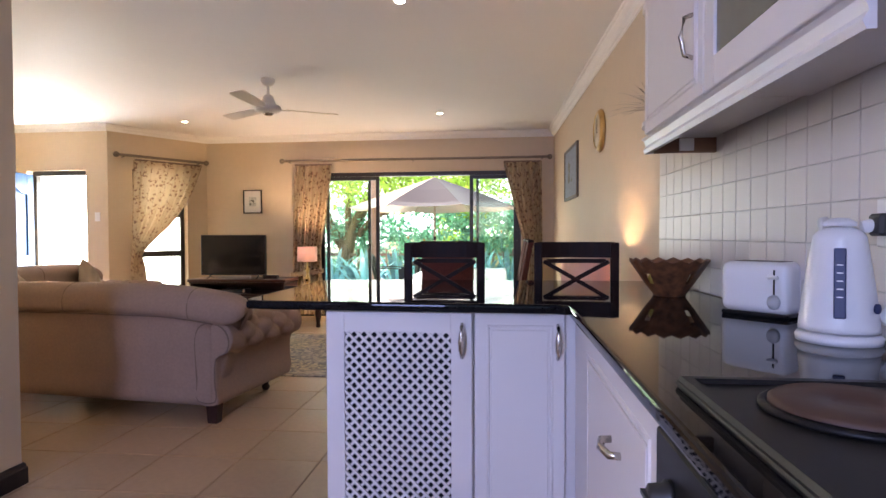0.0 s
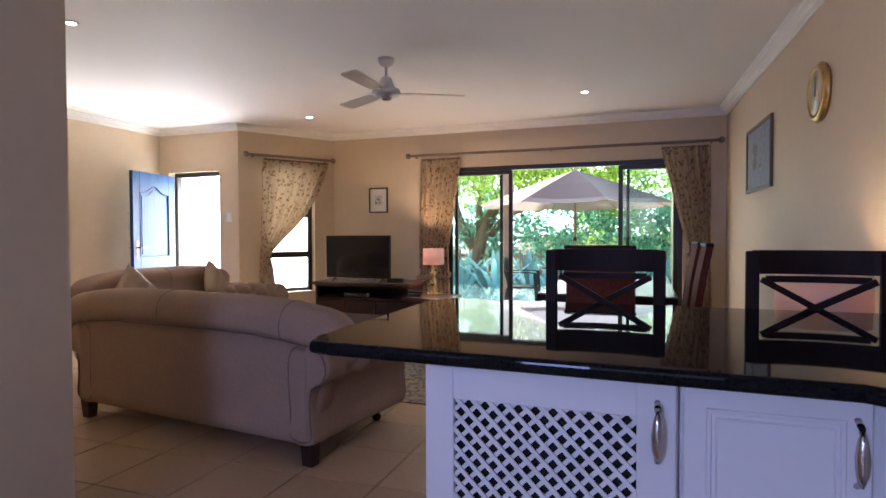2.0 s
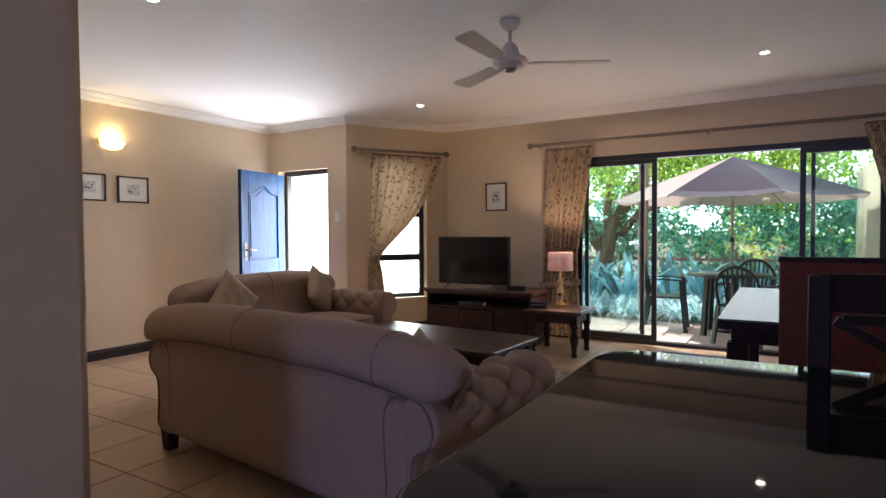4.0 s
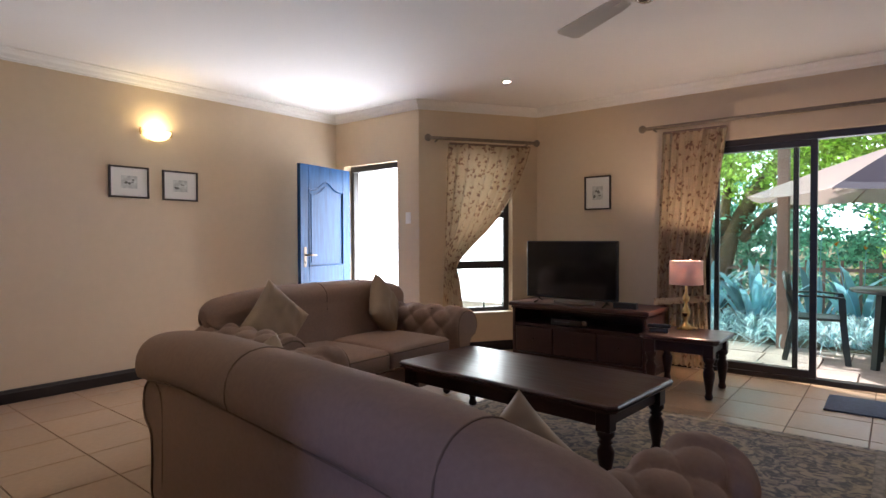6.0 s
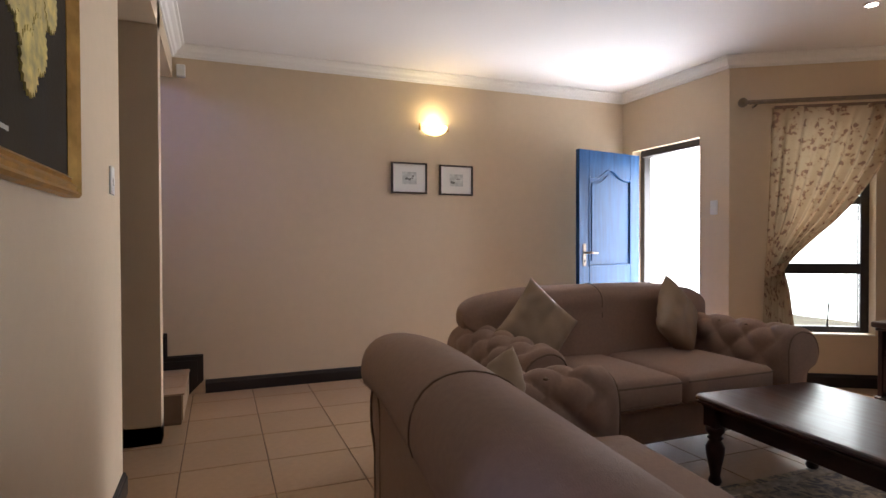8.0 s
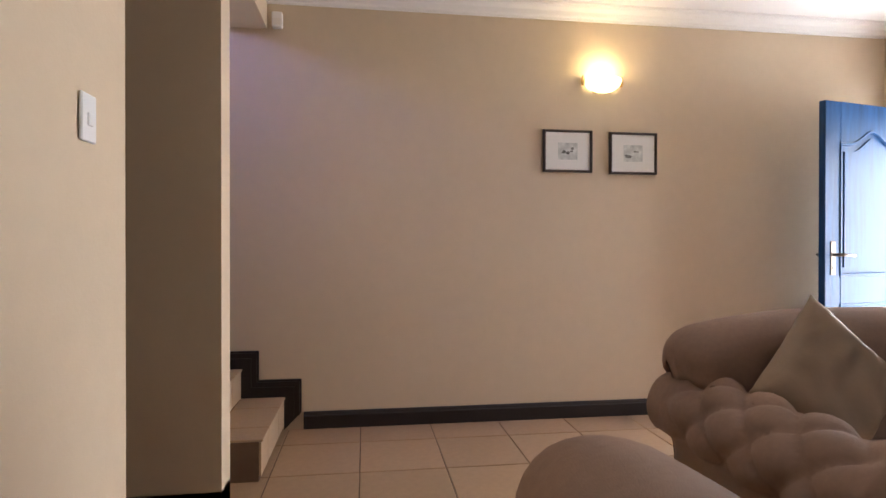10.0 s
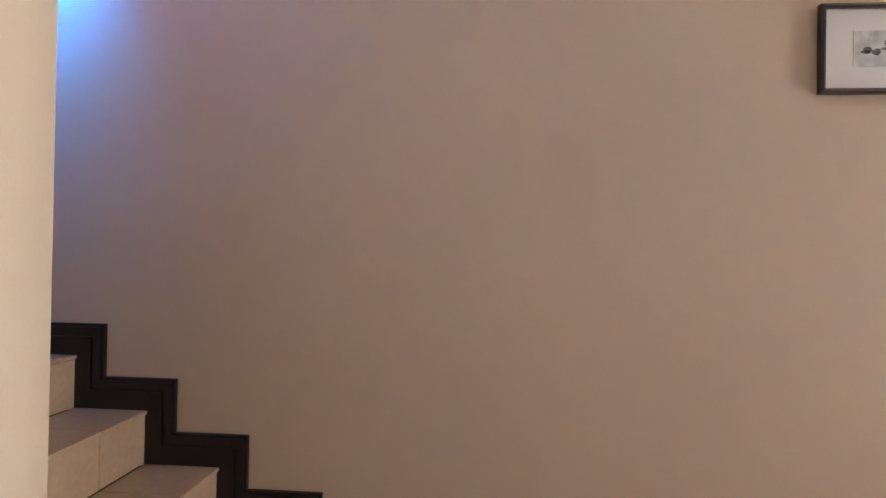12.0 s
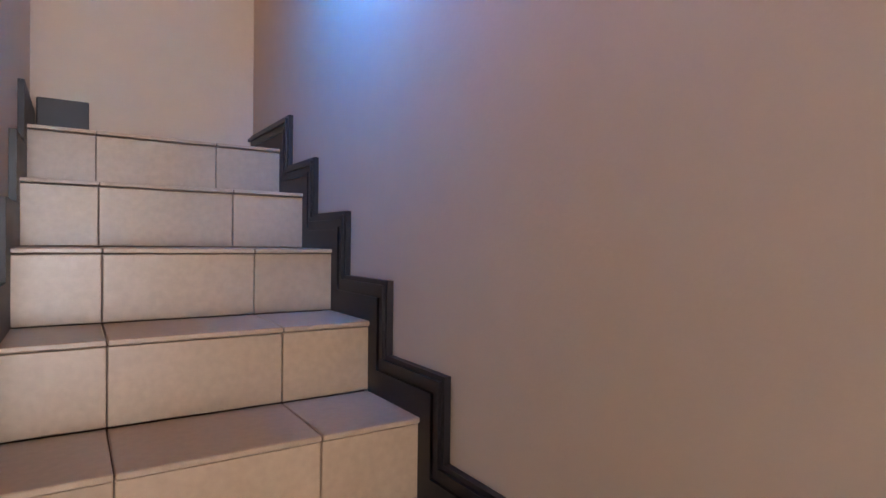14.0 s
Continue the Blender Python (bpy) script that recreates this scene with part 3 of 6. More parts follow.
def loft(rows, closed=True, bm=None):
    bm = bm or bmesh.new()
    R = [[bm.verts.new(p) for p in r] for r in rows]
    n = len(R[0])
    for a, b in zip(R, R[1:]):
        for i in range(n if closed else n - 1):
            f = bm.faces.new((a[i], a[(i + 1) % n], b[(i + 1) % n], b[i])); f.smooth = True
    if closed:
        for r, fl in ((R[0], True), (R[-1], False)):
            c = bm.verts.new(sum((v.co for v in r), Vector()) / n)
            for i in range(n):
                f = bm.faces.new((r[i], r[(i + 1) % n], c)); f.smooth = True
    bmesh.ops.recalc_face_normals(bm, faces=bm.faces)
    return bm


def spline(pts, n):
    """Points spread evenly along a smooth closed curve through pts."""
    m = len(pts)
    out = []
    for i in range(m):
        p0, p1, p2, p3 = (Vector(pts[(i + k - 1) % m]) for k in range(4))
        for k in range(12):
            t = k / 12
            out.append(0.5 * ((2 * p1) + (p2 - p0) * t + (2 * p0 - 5 * p1 + 4 * p2 - p3) * t * t + (3 * p1 - p0 - 3 * p2 + p3) * t ** 3))
    d = [0]
    for a, b in zip(out, out[1:] + out[:1]): d.append(d[-1] + (b - a).length)
    res = []
    j = 0
    for i in range(n):
        s = d[-1] * i / n
        while d[j + 1] < s: j += 1
        k = (s - d[j]) / max(1e-9, d[j + 1] - d[j])
        res.append(out[j].lerp(out[(j + 1) % len(out)], k))
    return res


def sofa(m, label, half, arm_at, D=0.93, tall=1.0, seams=(0.0,), foot_in=0.02):
    """Back at y=0, front at y=D; the roll ends at x=+-half and lies on arms whose middles are at x=+-arm_at."""
    s = thing("sofa", m, label, "sofa", "living room sofas")
    inx = arm_at - 0.11
    part("seat_frame", box(-arm_at - 0.05, arm_at + 0.05, 0.06, D - 0.07, 0.12, 0.31, bev=0.02, seg=2), M_SOFA, s)
    # back with a rolled top that falls towards its ends
    prof = [(0.045, 0.115), (0.030, 0.30), (0.028, 0.50), (0.030, 0.655), (0.002, 0.672), (-0.012, 0.72), (0.0, 0.79), (0.045, 0.84), (0.12, 0.857), (0.20, 0.835), (0.25, 0.78), (0.25, 0.70), (0.27, 0.55), (0.30, 0.42), (0.30, 0.28), (0.24, 0.115)]
    sec = spline(prof, 64)

    def at(u, p):
        y, z = p.x, p.y
        if z > 0.62:
            k = min(1.0, (z - 0.62) / 0.04)
            z -= 0.17 * max(0, abs(u) - 0.35) ** 2 * k
            e = max(0.0, abs(u) - 0.87) / 0.13
            sh = 1 - k * (1 - math.sqrt(max(0.0, 1 - 0.95 * e ** 2.2)))
            y, z = 0.13 + (y - 0.13) * sh, 0.715 + (z - 0.715) * sh
            lim = (arm_at + 0.03) / half * (1 - k) + k
        else:
            lim = (arm_at + 0.03) / half
        return Vector((u * half * lim, y, z))

    us = [-1 + 0.007 * i for i in range(19)] + [-0.86 + 1.72 * i / 50 for i in range(51)] + [1 - 0.007 * i for i in range(18, -1, -1)]
    back = part("backrest", loft([[at(u, p) for p in sec] for u in us]), M_SOFA, s)
    for u in seams:
        ring = [at(u, p) + Vector((0, -0.001 if p.x < 0.1 else 0.001, 0.001)) for p in sec if p.y > 0.655]
        ring.sort(key=lambda q: math.atan2(q.z - 0.70, -(q.y - 0.1)))
        part("seam", tube(ring, 0.0028, 6), M_SEAM, back)
    part("piping", tube([(u * half, 0.018, 0.664 - 0.17 * max(0, abs(u) - 0.35) ** 2) for u in (-0.84, -0.7, -0.5, 0, 0.5, 0.7, 0.84)], 0.004, 6), M_SEAM, back)
    # arms, deep-buttoned along the scroll
    ap = [(-0.062, 0.12), (-0.060, 0.25), (-0.062, 0.37), (-0.085, 0.425), (-0.145, 0.455), (-0.170, 0.53), (-0.13, 0.615), (-0.03, 0.652), (0.05, 0.625), (0.085, 0.55), (0.085, 0.42), (0.075, 0.25), (0.07, 0.12)]
    asec = spline(ap, 84)
    for sx in (-1, 1):
        rows = []
        na_ = 80
        for i in range(na_ + 1):
            v = i / na_
            y = 0.034 + (D - 0.034) * v
            e = max(max(0, v - 0.965) / 0.035, max(0, 0.02 - v) / 0.02 * 0.6)
            sh = 1 - 0.13 * e ** 2
            row = []
            for j, p in enumerate(asec):
                x, z = p.x * sh, 0.38 + (p.y - 0.38) * sh
                if z > 0.40 and 0.10 < v < 0.95:
                    q = tuft(j / 12.0, v * 4.4)
                    nx, nz = x + 0.03, z - 0.53
                    L = math.hypot(nx, nz) + 1e-6
                    k = 0.042 * (q - 0.72) * min(1, (z - 0.40) / 0.06) * min(1, (0.95 - v) / 0.06) * min(1, (v - 0.10) / 0.10)
                    x += nx / L * k; z += nz / L * k
                row.append((sx * (arm_at - x + 0.02 * v), y, z))
            rows.append(row)
        arm = part("armrest", loft(rows), M_SOFA, s)
        for yy, dx in ((D - 0.004, 0.02), (0.030, 0.0)):
            loop = [(sx * (arm_at + dx - p.x * 0.90), yy, 0.38 + (p.y - 0.38) * 0.91) for p in asec[::2]]
            part("piping", sweep(circle(0.0045, 6), loop, closed=True), M_SEAM, arm)
        for jx in (-0.06, 0.03):
            for k in range(3):
                bm = lathe([(0.001, -0.004), (0.011, -0.002), (0.011, 0.003), (0.004, 0.007)], 10)
                bm.transform(Matrix.Translation((sx * (arm_at - jx), 0.26 + 0.19 * k, 0.633)))
                part("button", bm, M_SEAM, arm)
    # seat cushions
    for a, b in ((-inx + 0.02, -0.004), (0.004, inx - 0.02)):
        bm = box(a, b, 0.24, D - 0.02, 0.30, 0.45, bev=0.040, seg=4)
        bmesh.ops.subdivide_edges(bm, edges=[e for e in bm.edges if e.calc_length() > 0.2], cuts=7, use_grid_fill=True)
        for v_ in bm.verts:
            if v_.co.z > 0.40:
                uu = (v_.co.x - (a + b) / 2) / (b - a) * 2; vv = (v_.co.y - 0.57) / 0.34
                v_.co.z += 0.028 * max(0, 1 - uu * uu) * max(0, 1 - vv * vv)
        cu = part("seat_cushion", bm, M_SOFA, s, smooth=True)
        for zz in (0.425, 0.325):
            part("piping", sweep(circle(0.005, 6), [(a + 0.02, D - 0.022, zz), (b - 0.02, D - 0.022, zz)]), M_SEAM, cu)
    for sx in (-1, 1):
        bm = box(-0.04, 0.04, -0.035, 0.035, 0, 0.125, bev=0.004)
        for v_ in bm.verts:
            if v_.co.z < 0.05: v_.co.x *= 0.8; v_.co.y *= 0.8
        part("foot", bm, M_WOODX, s, m=pose(sx * (arm_at + foot_in), 0.075, 0))
        part("foot", lathe([(0.018, 0), (0.026, 0.01), (0.030, 0.03), (0.018, 0.05), (0.036, 0.075), (0.030, 0.125)], 14), M_WOODX, s, m=pose(sx * (arm_at - 0.06), D - 0.12, 0))
    s.matrix_basis = m @ Matrix.Diagonal((1, 1, tall, 1))
    return s


sofa(pose(-2.044, 3.700, 0.0, 0, 0, -6.6), "rolled-back beige fabric sofa with tufted arms facing the coffee table", 1.105, 0.875, tall=0.985, seams=(-0.118, 0.70))
sofa(pose(-4.10, 5.475, 0, 0, 0, -90.0), "beige fabric two-seat sofa with tufted rolled arms by the wall", 0.885, 0.755, foot_in=0.0)


def cushion(m, size, label):
    n = 28
    bm = bmesh.new()
    for side in (-1, 1):
        g = [[None] * (n + 1) for _ in range(n + 1)]
        for i in range(n + 1):
            for j in range(n + 1):
                u, v = -1 + 2 * i / n, -1 + 2 * j / n
                k = 1 - 0.10 * (1 - abs(u) ** 2) * (abs(v) ** 3) , 1 - 0.10 * (1 - abs(v) ** 2) * (abs(u) ** 3)
                h = 0.075 * (max(0, 1 - u ** 4) * max(0, 1 - v ** 4)) ** 0.6
                w = 0.006 * math.sin(9 * u + 4 * v) * math.cos(5 * v - 3 * u) * max(0, 1 - u * u) * max(0, 1 - v * v)
                w += 0.004 * math.sin(17 * u * v + 6 * u + size * 90) * (1 - abs(u) ** 3) * (1 - abs(v) ** 3)
                g[i][j] = bm.verts.new((u * size * k[1], side * (h + w), v * size * k[0]))
        for i in range(n):
            for j in range(n):
                q = (g[i][j], g[i + 1][j], g[i + 1][j + 1], g[i][j + 1])
                bm.faces.new(q if side < 0 else q[::-1]).smooth = True
    bmesh.ops.remove_doubles(bm, verts=bm.verts, dist=0.0004)
    bmesh.ops.recalc_face_normals(bm, faces=bm.faces)
    c = part("cushion", bm, M_CUSH, m=m)
    return tagged(c, label, "cushion", "sofa scatter cushions")


cushion(pose(-3.74, 4.965, 0.655, -16, 42, 82), 0.195, "gold-beige satin cushion on the two-seat sofa's near end")
cushion(pose(-3.74, 5.95, 0.65, -16, 38, 105), 0.195, "gold-beige satin cushion on the two-seat sofa's far end")
cushion(pose(-2.62, 4.12, 0.575, -24, 40, -25), 0.165, "gold-beige satin cushion against the tufted arm")
cushion(pose(-1.37, 4.07, 0.555, -30, 40, 12), 0.165, "gold-beige satin cushion on the long sofa")

# ---- tables ----
LEG = [(0.020, 0), (0.026, 0.02), (0.019, 0.05), (0.024, 0.10), (0.034, 0.17), (0.036, 0.21), (0.022, 0.25), (0.031, 0.262), (0.022, 0.275), (0.036, 0.30), (0.036, 0.33)]


def wood_table(name, m, wx, wy_, h, label, category, shelf=False):
    t = thing(name, m, label, category)
    e = [(-wx, -wy_), (wx, -wy_), (wx, wy_), (-wx, wy_)]
    c = 0.035
    oct_ = [(-wx + c, -wy_), (wx - c, -wy_), (wx, -wy_ + c), (wx, wy_ - c), (wx - c, wy_), (-wx + c, wy_), (-wx, wy_ - c), (-wx, -wy_ + c)]
    def shrink(k): return [(x * (1 - k / wx), y * (1 - k / wy_)) for x, y in oct_]
    bm = bmesh.new()
    levels = [(0.020, h - 0.045), (0.020, h - 0.038), (0.006, h - 0.034), (0.002, h - 0.026), (0.010, h - 0.024), (0.010, h - 0.020), (0.0, h - 0.016), (0.0, h - 0.010), (0.006, h - 0.003), (0.016, h)]
    R = [[bm.verts.new((x, y, z)) for x, y in shrink(k)] for k, z in levels]
    for a, b in zip(R, R[1:]):
        for i in range(8): bm.faces.new((a[i], a[(i + 1) % 8], b[(i + 1) % 8], b[i]))
    bm.faces.new(R[0][::-1]); bm.faces.new(R[-1])
    bmesh.ops.recalc_face_normals(bm, faces=bm.faces)
    part("tabletop", bm, M_WOOD, t)
    ix, iy = wx - 0.08, wy_ - 0.07
    for y in (-iy, iy): part("apron", box(-ix, ix, y - 0.009, y + 0.009, h - 0.125, h - 0.045, bev=0.003), M_WOODX, t)
    for x in (-ix, ix): part("apron", box(x - 0.009, x + 0.009, -iy + 0.01, iy - 0.01, h - 0.125, h - 0.045, bev=0.003), M_WOODX, t)
    k = (h - 0.045 - 0.09) / 0.33
    for x in (-ix, ix):
        for y in (-iy, iy):
            lg = part("leg", lathe([(r * 1.15, z * k) for r, z in LEG], 18), M_WOODX, t, m=pose(x, y, 0))
            part("block", box(-0.036, 0.036, -0.036, 0.036, h - 0.14, h - 0.046, bev=0.003), M_WOODX, lg)
    return t


wood_table("coffee_table", pose(-2.31, 5.69, 0.008, 0, 0, -4), 0.735, 0.365, 0.405, "dark mahogany coffee table with turned legs on the rug", "coffee table")
wood_table("side_table", pose(-1.885, 7.41, 0.0), 0.29, 0.27, 0.445, "dark mahogany side table with turned legs by the curtain", "side table")

# tv stand
st = thing("tv_stand", pose(-2.855, 7.70, 0), "dark mahogany television stand with open shelf and drawers", "tv stand")
W2, D2 = 0.64, 0.25
part("top", box(-W2 - 0.03, W2 + 0.03, -D2 - 0.03, D2, 0.535, 0.575, bev=0.010, seg=2), M_WOOD, st)
part("cornice_moulding", box(-W2 - 0.012, W2 + 0.012, -D2 - 0.012, D2, 0.515, 0.535, bev=0.006), M_WOODX, st)
for x in (-W2, W2 - 0.03): part("side", box(x, x + 0.03, -D2, D2, 0.06, 0.515, bev=0.003), M_WOODX, st)
part("shelf", box(-W2 + 0.03, W2 - 0.03, -D2 + 0.01, D2, 0.36, 0.38), M_WOODX, st)
part("bottom", box(-W2 + 0.03, W2 - 0.03, -D2 + 0.01, D2, 0.08, 0.10), M_WOODX, st)
part("back", box(-W2 + 0.03, W2 - 0.03, D2 - 0.012, D2 - 0.002, 0.10, 0.515), M_WOODX, st)
part("plinth", box(-W2 - 0.015, W2 + 0.015, -D2 - 0.015, D2, 0.0, 0.075, bev=0.008), M_WOODX, st)
for a, b in ((-W2 + 0.035, -0.215), (-0.205, 0.205), (0.215, W2 - 0.035)):
    dr = part("drawer", box(a, b, -D2 - 0.002, -D2 + 0.016, 0.11, 0.35, bev=0.006), M_WOODX, st)
    part("knob", lathe([(0.006, 0), (0.006, 0.014), (0.014, 0.020), (0.011, 0.028)], 12), M_WOODX, dr, m=pose((a + b) / 2, -D2 - 0.002, 0.24, 90, 0, 0))
dec = thing("decoder", pose(-2.95, 7.62, 0.381), "black satellite decoder box on the television stand's shelf", "set-top box")
part("casing", box(-0.17, 0.17, -0.11, 0.11, 0, 0.055, bev=0.004), M_PLAST, dec)
part("dial", lathe([(0.026, 0), (0.026, 0.006), (0.018, 0.008)], 20), M_CHROME, dec, m=pose(0.165, -0.11, 0.034, 90, 0, 0))
part("display", box(-0.13, 0.02, -0.1115, -0.109, 0.030, 0.036), mat("led_grey", (0.25, 0.27, 0.28), 0.4), dec)
spk = thing("router", pose(-2.43, 7.56, 0.575), "small black box standing beneath the television's corner", "router")
part("casing", box(-0.10, 0.10, -0.03, 0.03, 0, 0.05, bev=0.004), M_PLAST, spk)
lab = thing("soundbar", pose(-2.93, 7.60, 0.575), "pale grey narrow bar beneath the television screen", "soundbar")
part("casing", box(-0.20, 0.20, -0.02, 0.02, 0, 0.03, bev=0.006), mat("grey_bar", (0.35, 0.32, 0.30), 0.5), lab)
tv = thing("television", pose(-2.955, 7.56, 0.575, 0, 0, -2), "black flat screen television standing on the mahogany stand", "television")
tw, z0, z1 = 0.455, 0.045, 0.580
part("casing", box(-tw, tw, 0.0, 0.045, z0, z1, bev=0.004), M_PLAST, tv)
part("screen", box(-tw + 0.010, tw - 0.010, -0.003, 0.0, z0 + 0.018, z1 - 0.010), M_TV, tv)
for x in (-0.34, 0.34):
    part("foot", tube([(x, 0.02, z0), (x + 0.02, -0.02, 0.02), (x + 0.03, -0.10, 0.006)], 0.007, 6), M_PLAST, tv)
    part("foot", tube([(x, 0.02, z0), (x + 0.0, 0.06, 0.02), (x - 0.01, 0.12, 0.006)], 0.007, 6), M_PLAST, tv)


def lamp_thing(m, label, h, shade_r, shade_h, power, colour=(1.0, 0.72, 0.50)):
    l = thing("table_lamp", m, label, "table lamp")
    k = (h - shade_h) / 0.33
    part("base", lathe([(r, z * k) for r, z in [(0.055, 0), (0.058, 0.01), (0.030, 0.03), (0.014, 0.05), (0.012, 0.08), (0.030, 0.10), (0.036, 0.13), (0.018, 0.16), (0.012, 0.19), (0.024, 0.21), (0.026, 0.235), (0.012, 0.26), (0.009, 0.30), (0.009, 0.36)]], 20), M_BRASS, l)
    for a in (0, 120, 240):
        c, s_ = math.cos(radians(a)), math.sin(radians(a))
        part("foot", tube([(0.03 * c, 0.03 * s_, 0.03), (0.06 * c, 0.06 * s_, 0.015), (0.085 * c, 0.085 * s_, 0.006)], 0.008, 6), M_BRASS, l)
    bm = bmesh.new()
    n = 32
    R = [[bm.verts.new((r * math.cos(2 * math.pi * i / n), r * math.sin(2 * math.pi * i / n), z)) for i in range(n)] for r, z in ((shade_r, h - shade_h), (shade_r * 0.97, h), (shade_r * 0.97 - 0.003, h), (shade_r - 0.003, h - shade_h))]
    for a, b in ((0, 1), (1, 2), (2, 3), (3, 0)):
        for i in range(n):
            bm.faces.new((R[a][i], R[a][(i + 1) % n], R[b][(i + 1) % n], R[b][i])).smooth = a in (0, 2)
    part("shade", bm, M_SHADE, l)
    part("bulb", lathe([(0.012, 0), (0.026, 0.03), (0.030, 0.05), (0.02, 0.075), (0.004, 0.085)], 14), mat("lit_bulb", (1, 0.8, 0.6), 0.4, emit=colour, power=12), l, m=pose(0, 0, h - shade_h + 0.01))
    w = m.translation
    lamp("lamp_light", "POINT", pose(w.x, w.y, w.z + h - shade_h * 0.45), power, colour, radius=0.03)
    return l


M_SHADE = bpy.data.materials.new("peach_shade")
M_SHADE.use_nodes = True
_t = M_SHADE.node_tree
_b = _t.nodes["Principled BSDF"]; _b.inputs["Base Color"].default_value = (0.80, 0.62, 0.54, 1); _b.inputs["Roughness"].default_value = 0.8
_trn = _t.nodes.new("ShaderNodeBsdfTranslucent"); _trn.inputs[0].default_value = (0.85, 0.60, 0.50, 1)
_mxs = _t.nodes.new("ShaderNodeMixShader"); _mxs.inputs[0].default_value = 0.16
_t.links.new(_b.outputs[0], _mxs.inputs[1]); _t.links.new(_trn.outputs[0], _mxs.inputs[2]); _t.links.new(_mxs.outputs[0], _t.nodes["Material Output"].inputs[0])
lamp_thing(pose(-1.94, 7.58, 0.445), "lit brass table lamp with peach drum shade on the side table", 0.55, 0.128, 0.19, 22)
ph = thing("telephone", pose(-2.06, 7.30, 0.445, 0, 0, 10), "black cordless telephone cradle on the mahogany side table", "telephone")
part("cradle", box(-0.07, 0.07, -0.05, 0.05, 0, 0.035, bev=0.008, seg=2), M_PLAST, ph)
part("handset", box(-0.085, 0.085, -0.02, 0.02, 0.035, 0.062, bev=0.008, seg=2), M_PLAST, ph)

# ---- ceiling fan ----
fan = thing("ceiling_fan", pose(-1.49, 5.33, 0), "white three-bladed ceiling fan hanging still from the ceiling", "ceiling fan")
M_FAN = mat("fan_enamel", (0.62, 0.56, 0.48), 0.35)
part("canopy", lathe([(0.02, 2.490), (0.045, 2.503), (0.065, 2.535), (0.065, ZC)], 24), M_FAN, fan)
part("down_rod", lathe([(0.012, 2.39), (0.012, 2.50)], 12), M_FAN, fan)
part("motor", lathe([(0.03, 2.185), (0.07, 2.19), (0.105, 2.205), (0.115, 2.225), (0.105, 2.25), (0.07, 2.265), (0.055, 2.30), (0.045, 2.335), (0.02, 2.355)], 28), M_FAN, fan, m=pose(0, 0, 0.062))
part("cap", lathe([(0.005, 2.165), (0.03, 2.168), (0.045, 2.178), (0.045, 2.186)], 20), M_CHROME, fan, m=pose(0, 0, 0.062))
for ang in (30, 150, 270):
    bm = prism([(0.15, -0.045), (0.22, -0.055), (0.60, -0.068), (0.625, -0.05), (0.63, 0.045), (0.61, 0.065), (0.22, 0.055), (0.15, 0.045)], -0.003, 0.003, axis="z")
    bm.transform(pose(0, 0, 0, 9, 0, 0))
    bl = part("blade", bm, M_FAN, fan, m=pose(0, 0, 2.287, 0, 0, ang))
    part("blade_iron", box(0.08, 0.20, -0.018, 0.018, -0.008, -0.003), M_FAN, bl)

# ---- downlights ----
M_DL = mat("downlight_lens", (1, 0.95, 0.9), 0.3, emit=(1.0, 0.90, 0.75), power=30)
# the last one, unseen over the kitchen, is added to warm its light
for x, y in ((-0.11, 6.93), (-3.29, 7.03), (0.0, 3.78), (-3.09, 3.93), (0.1, 1.0)):
    d = thing("downlight", pose(x, y, ZC - 0.004), "small round recessed downlight, lit, in the ceiling", "downlight", "ceiling downlights")
    bm = lathe([(0.030, 0.0), (0.030, -0.003), (0.043, -0.003), (0.046, 0.0035)], 24)
    part("rim", bm, M_WHITEP, d)
    part("lens", lathe([(0.005, -0.0045), (0.028, -0.0045), (0.028, -0.001)], 20), M_DL, d)
    lamp("downlight_light", "SPOT", look((x, y, ZC - 0.02), (x, y, 0)), 7 if y < 2 else 4, (1.0, 0.82, 0.62), radius=0.03, spot=radians(75), blend=0.7)

# ---- wall light, pictures ----
wl = thing("wall_light", pose(XW, 5.06, 2.06), "lit frosted glass bowl wall light with brass ends", "wall light")
M_GLOW = mat("lit_frosted_glass", (0.9, 0.85, 0.7), 0.5, emit=(1.0, 0.84, 0.42), power=1.4)
bm = bmesh.new()
n, mm_ = 20, 10
rows = []
for j in range(mm_ + 1):
    ph_ = math.pi / 2 * j / mm_
    rows.append([(0.01 + 0.12 * math.cos(ph_) * math.sin(math.pi * i / n), 0.120 * math.cos(ph_) * math.cos(math.pi * i / n), 0.045 - 0.078 * math.sin(ph_)) for i in range(n + 1)])
part("bowl", loft(rows, closed=False), M_GLOW, wl)
part("back_plate", box(0.001, 0.012, -0.06, 0.06, -0.03, 0.06, bev=0.003), M_BRASS, wl)
for y in (-0.127, 0.127):
    part("end_clip", lathe([(0.008, -0.02), (0.013, 0.0), (0.010, 0.03), (0.004, 0.045)], 10), M_BRASS, wl, m=pose(0.018, y, 0.03))
lamp("wall_light_lamp", "POINT", pose(XW + 0.075, 5.06, 2.15), 2.2, (1.0, 0.80, 0.42), radius=0.05)


def sketch(seed, w, h, dark=(0.12, 0.12, 0.11), paper=(0.62, 0.62, 0.58)):
    """A small engraving: pale paper with a few dark strokes and masses."""
    rng = random.Random(seed)
    out = []
    for i in range(5):
        cx, cz = (rng.random() - 0.5) * w * 0.7, (rng.random() - 0.62) * h * 0.45
        rw, rh = w * (0.06 + 0.12 * rng.random()), h * (0.04 + 0.10 * rng.random())
        out.append([(cx + rw * math.cos(a) * (0.7 + 0.5 * rng.random()), cz + rh * math.sin(a) * (0.7 + 0.5 * rng.random())) for a in [2 * math.pi * k / 9 for k in range(9)]])
    return out


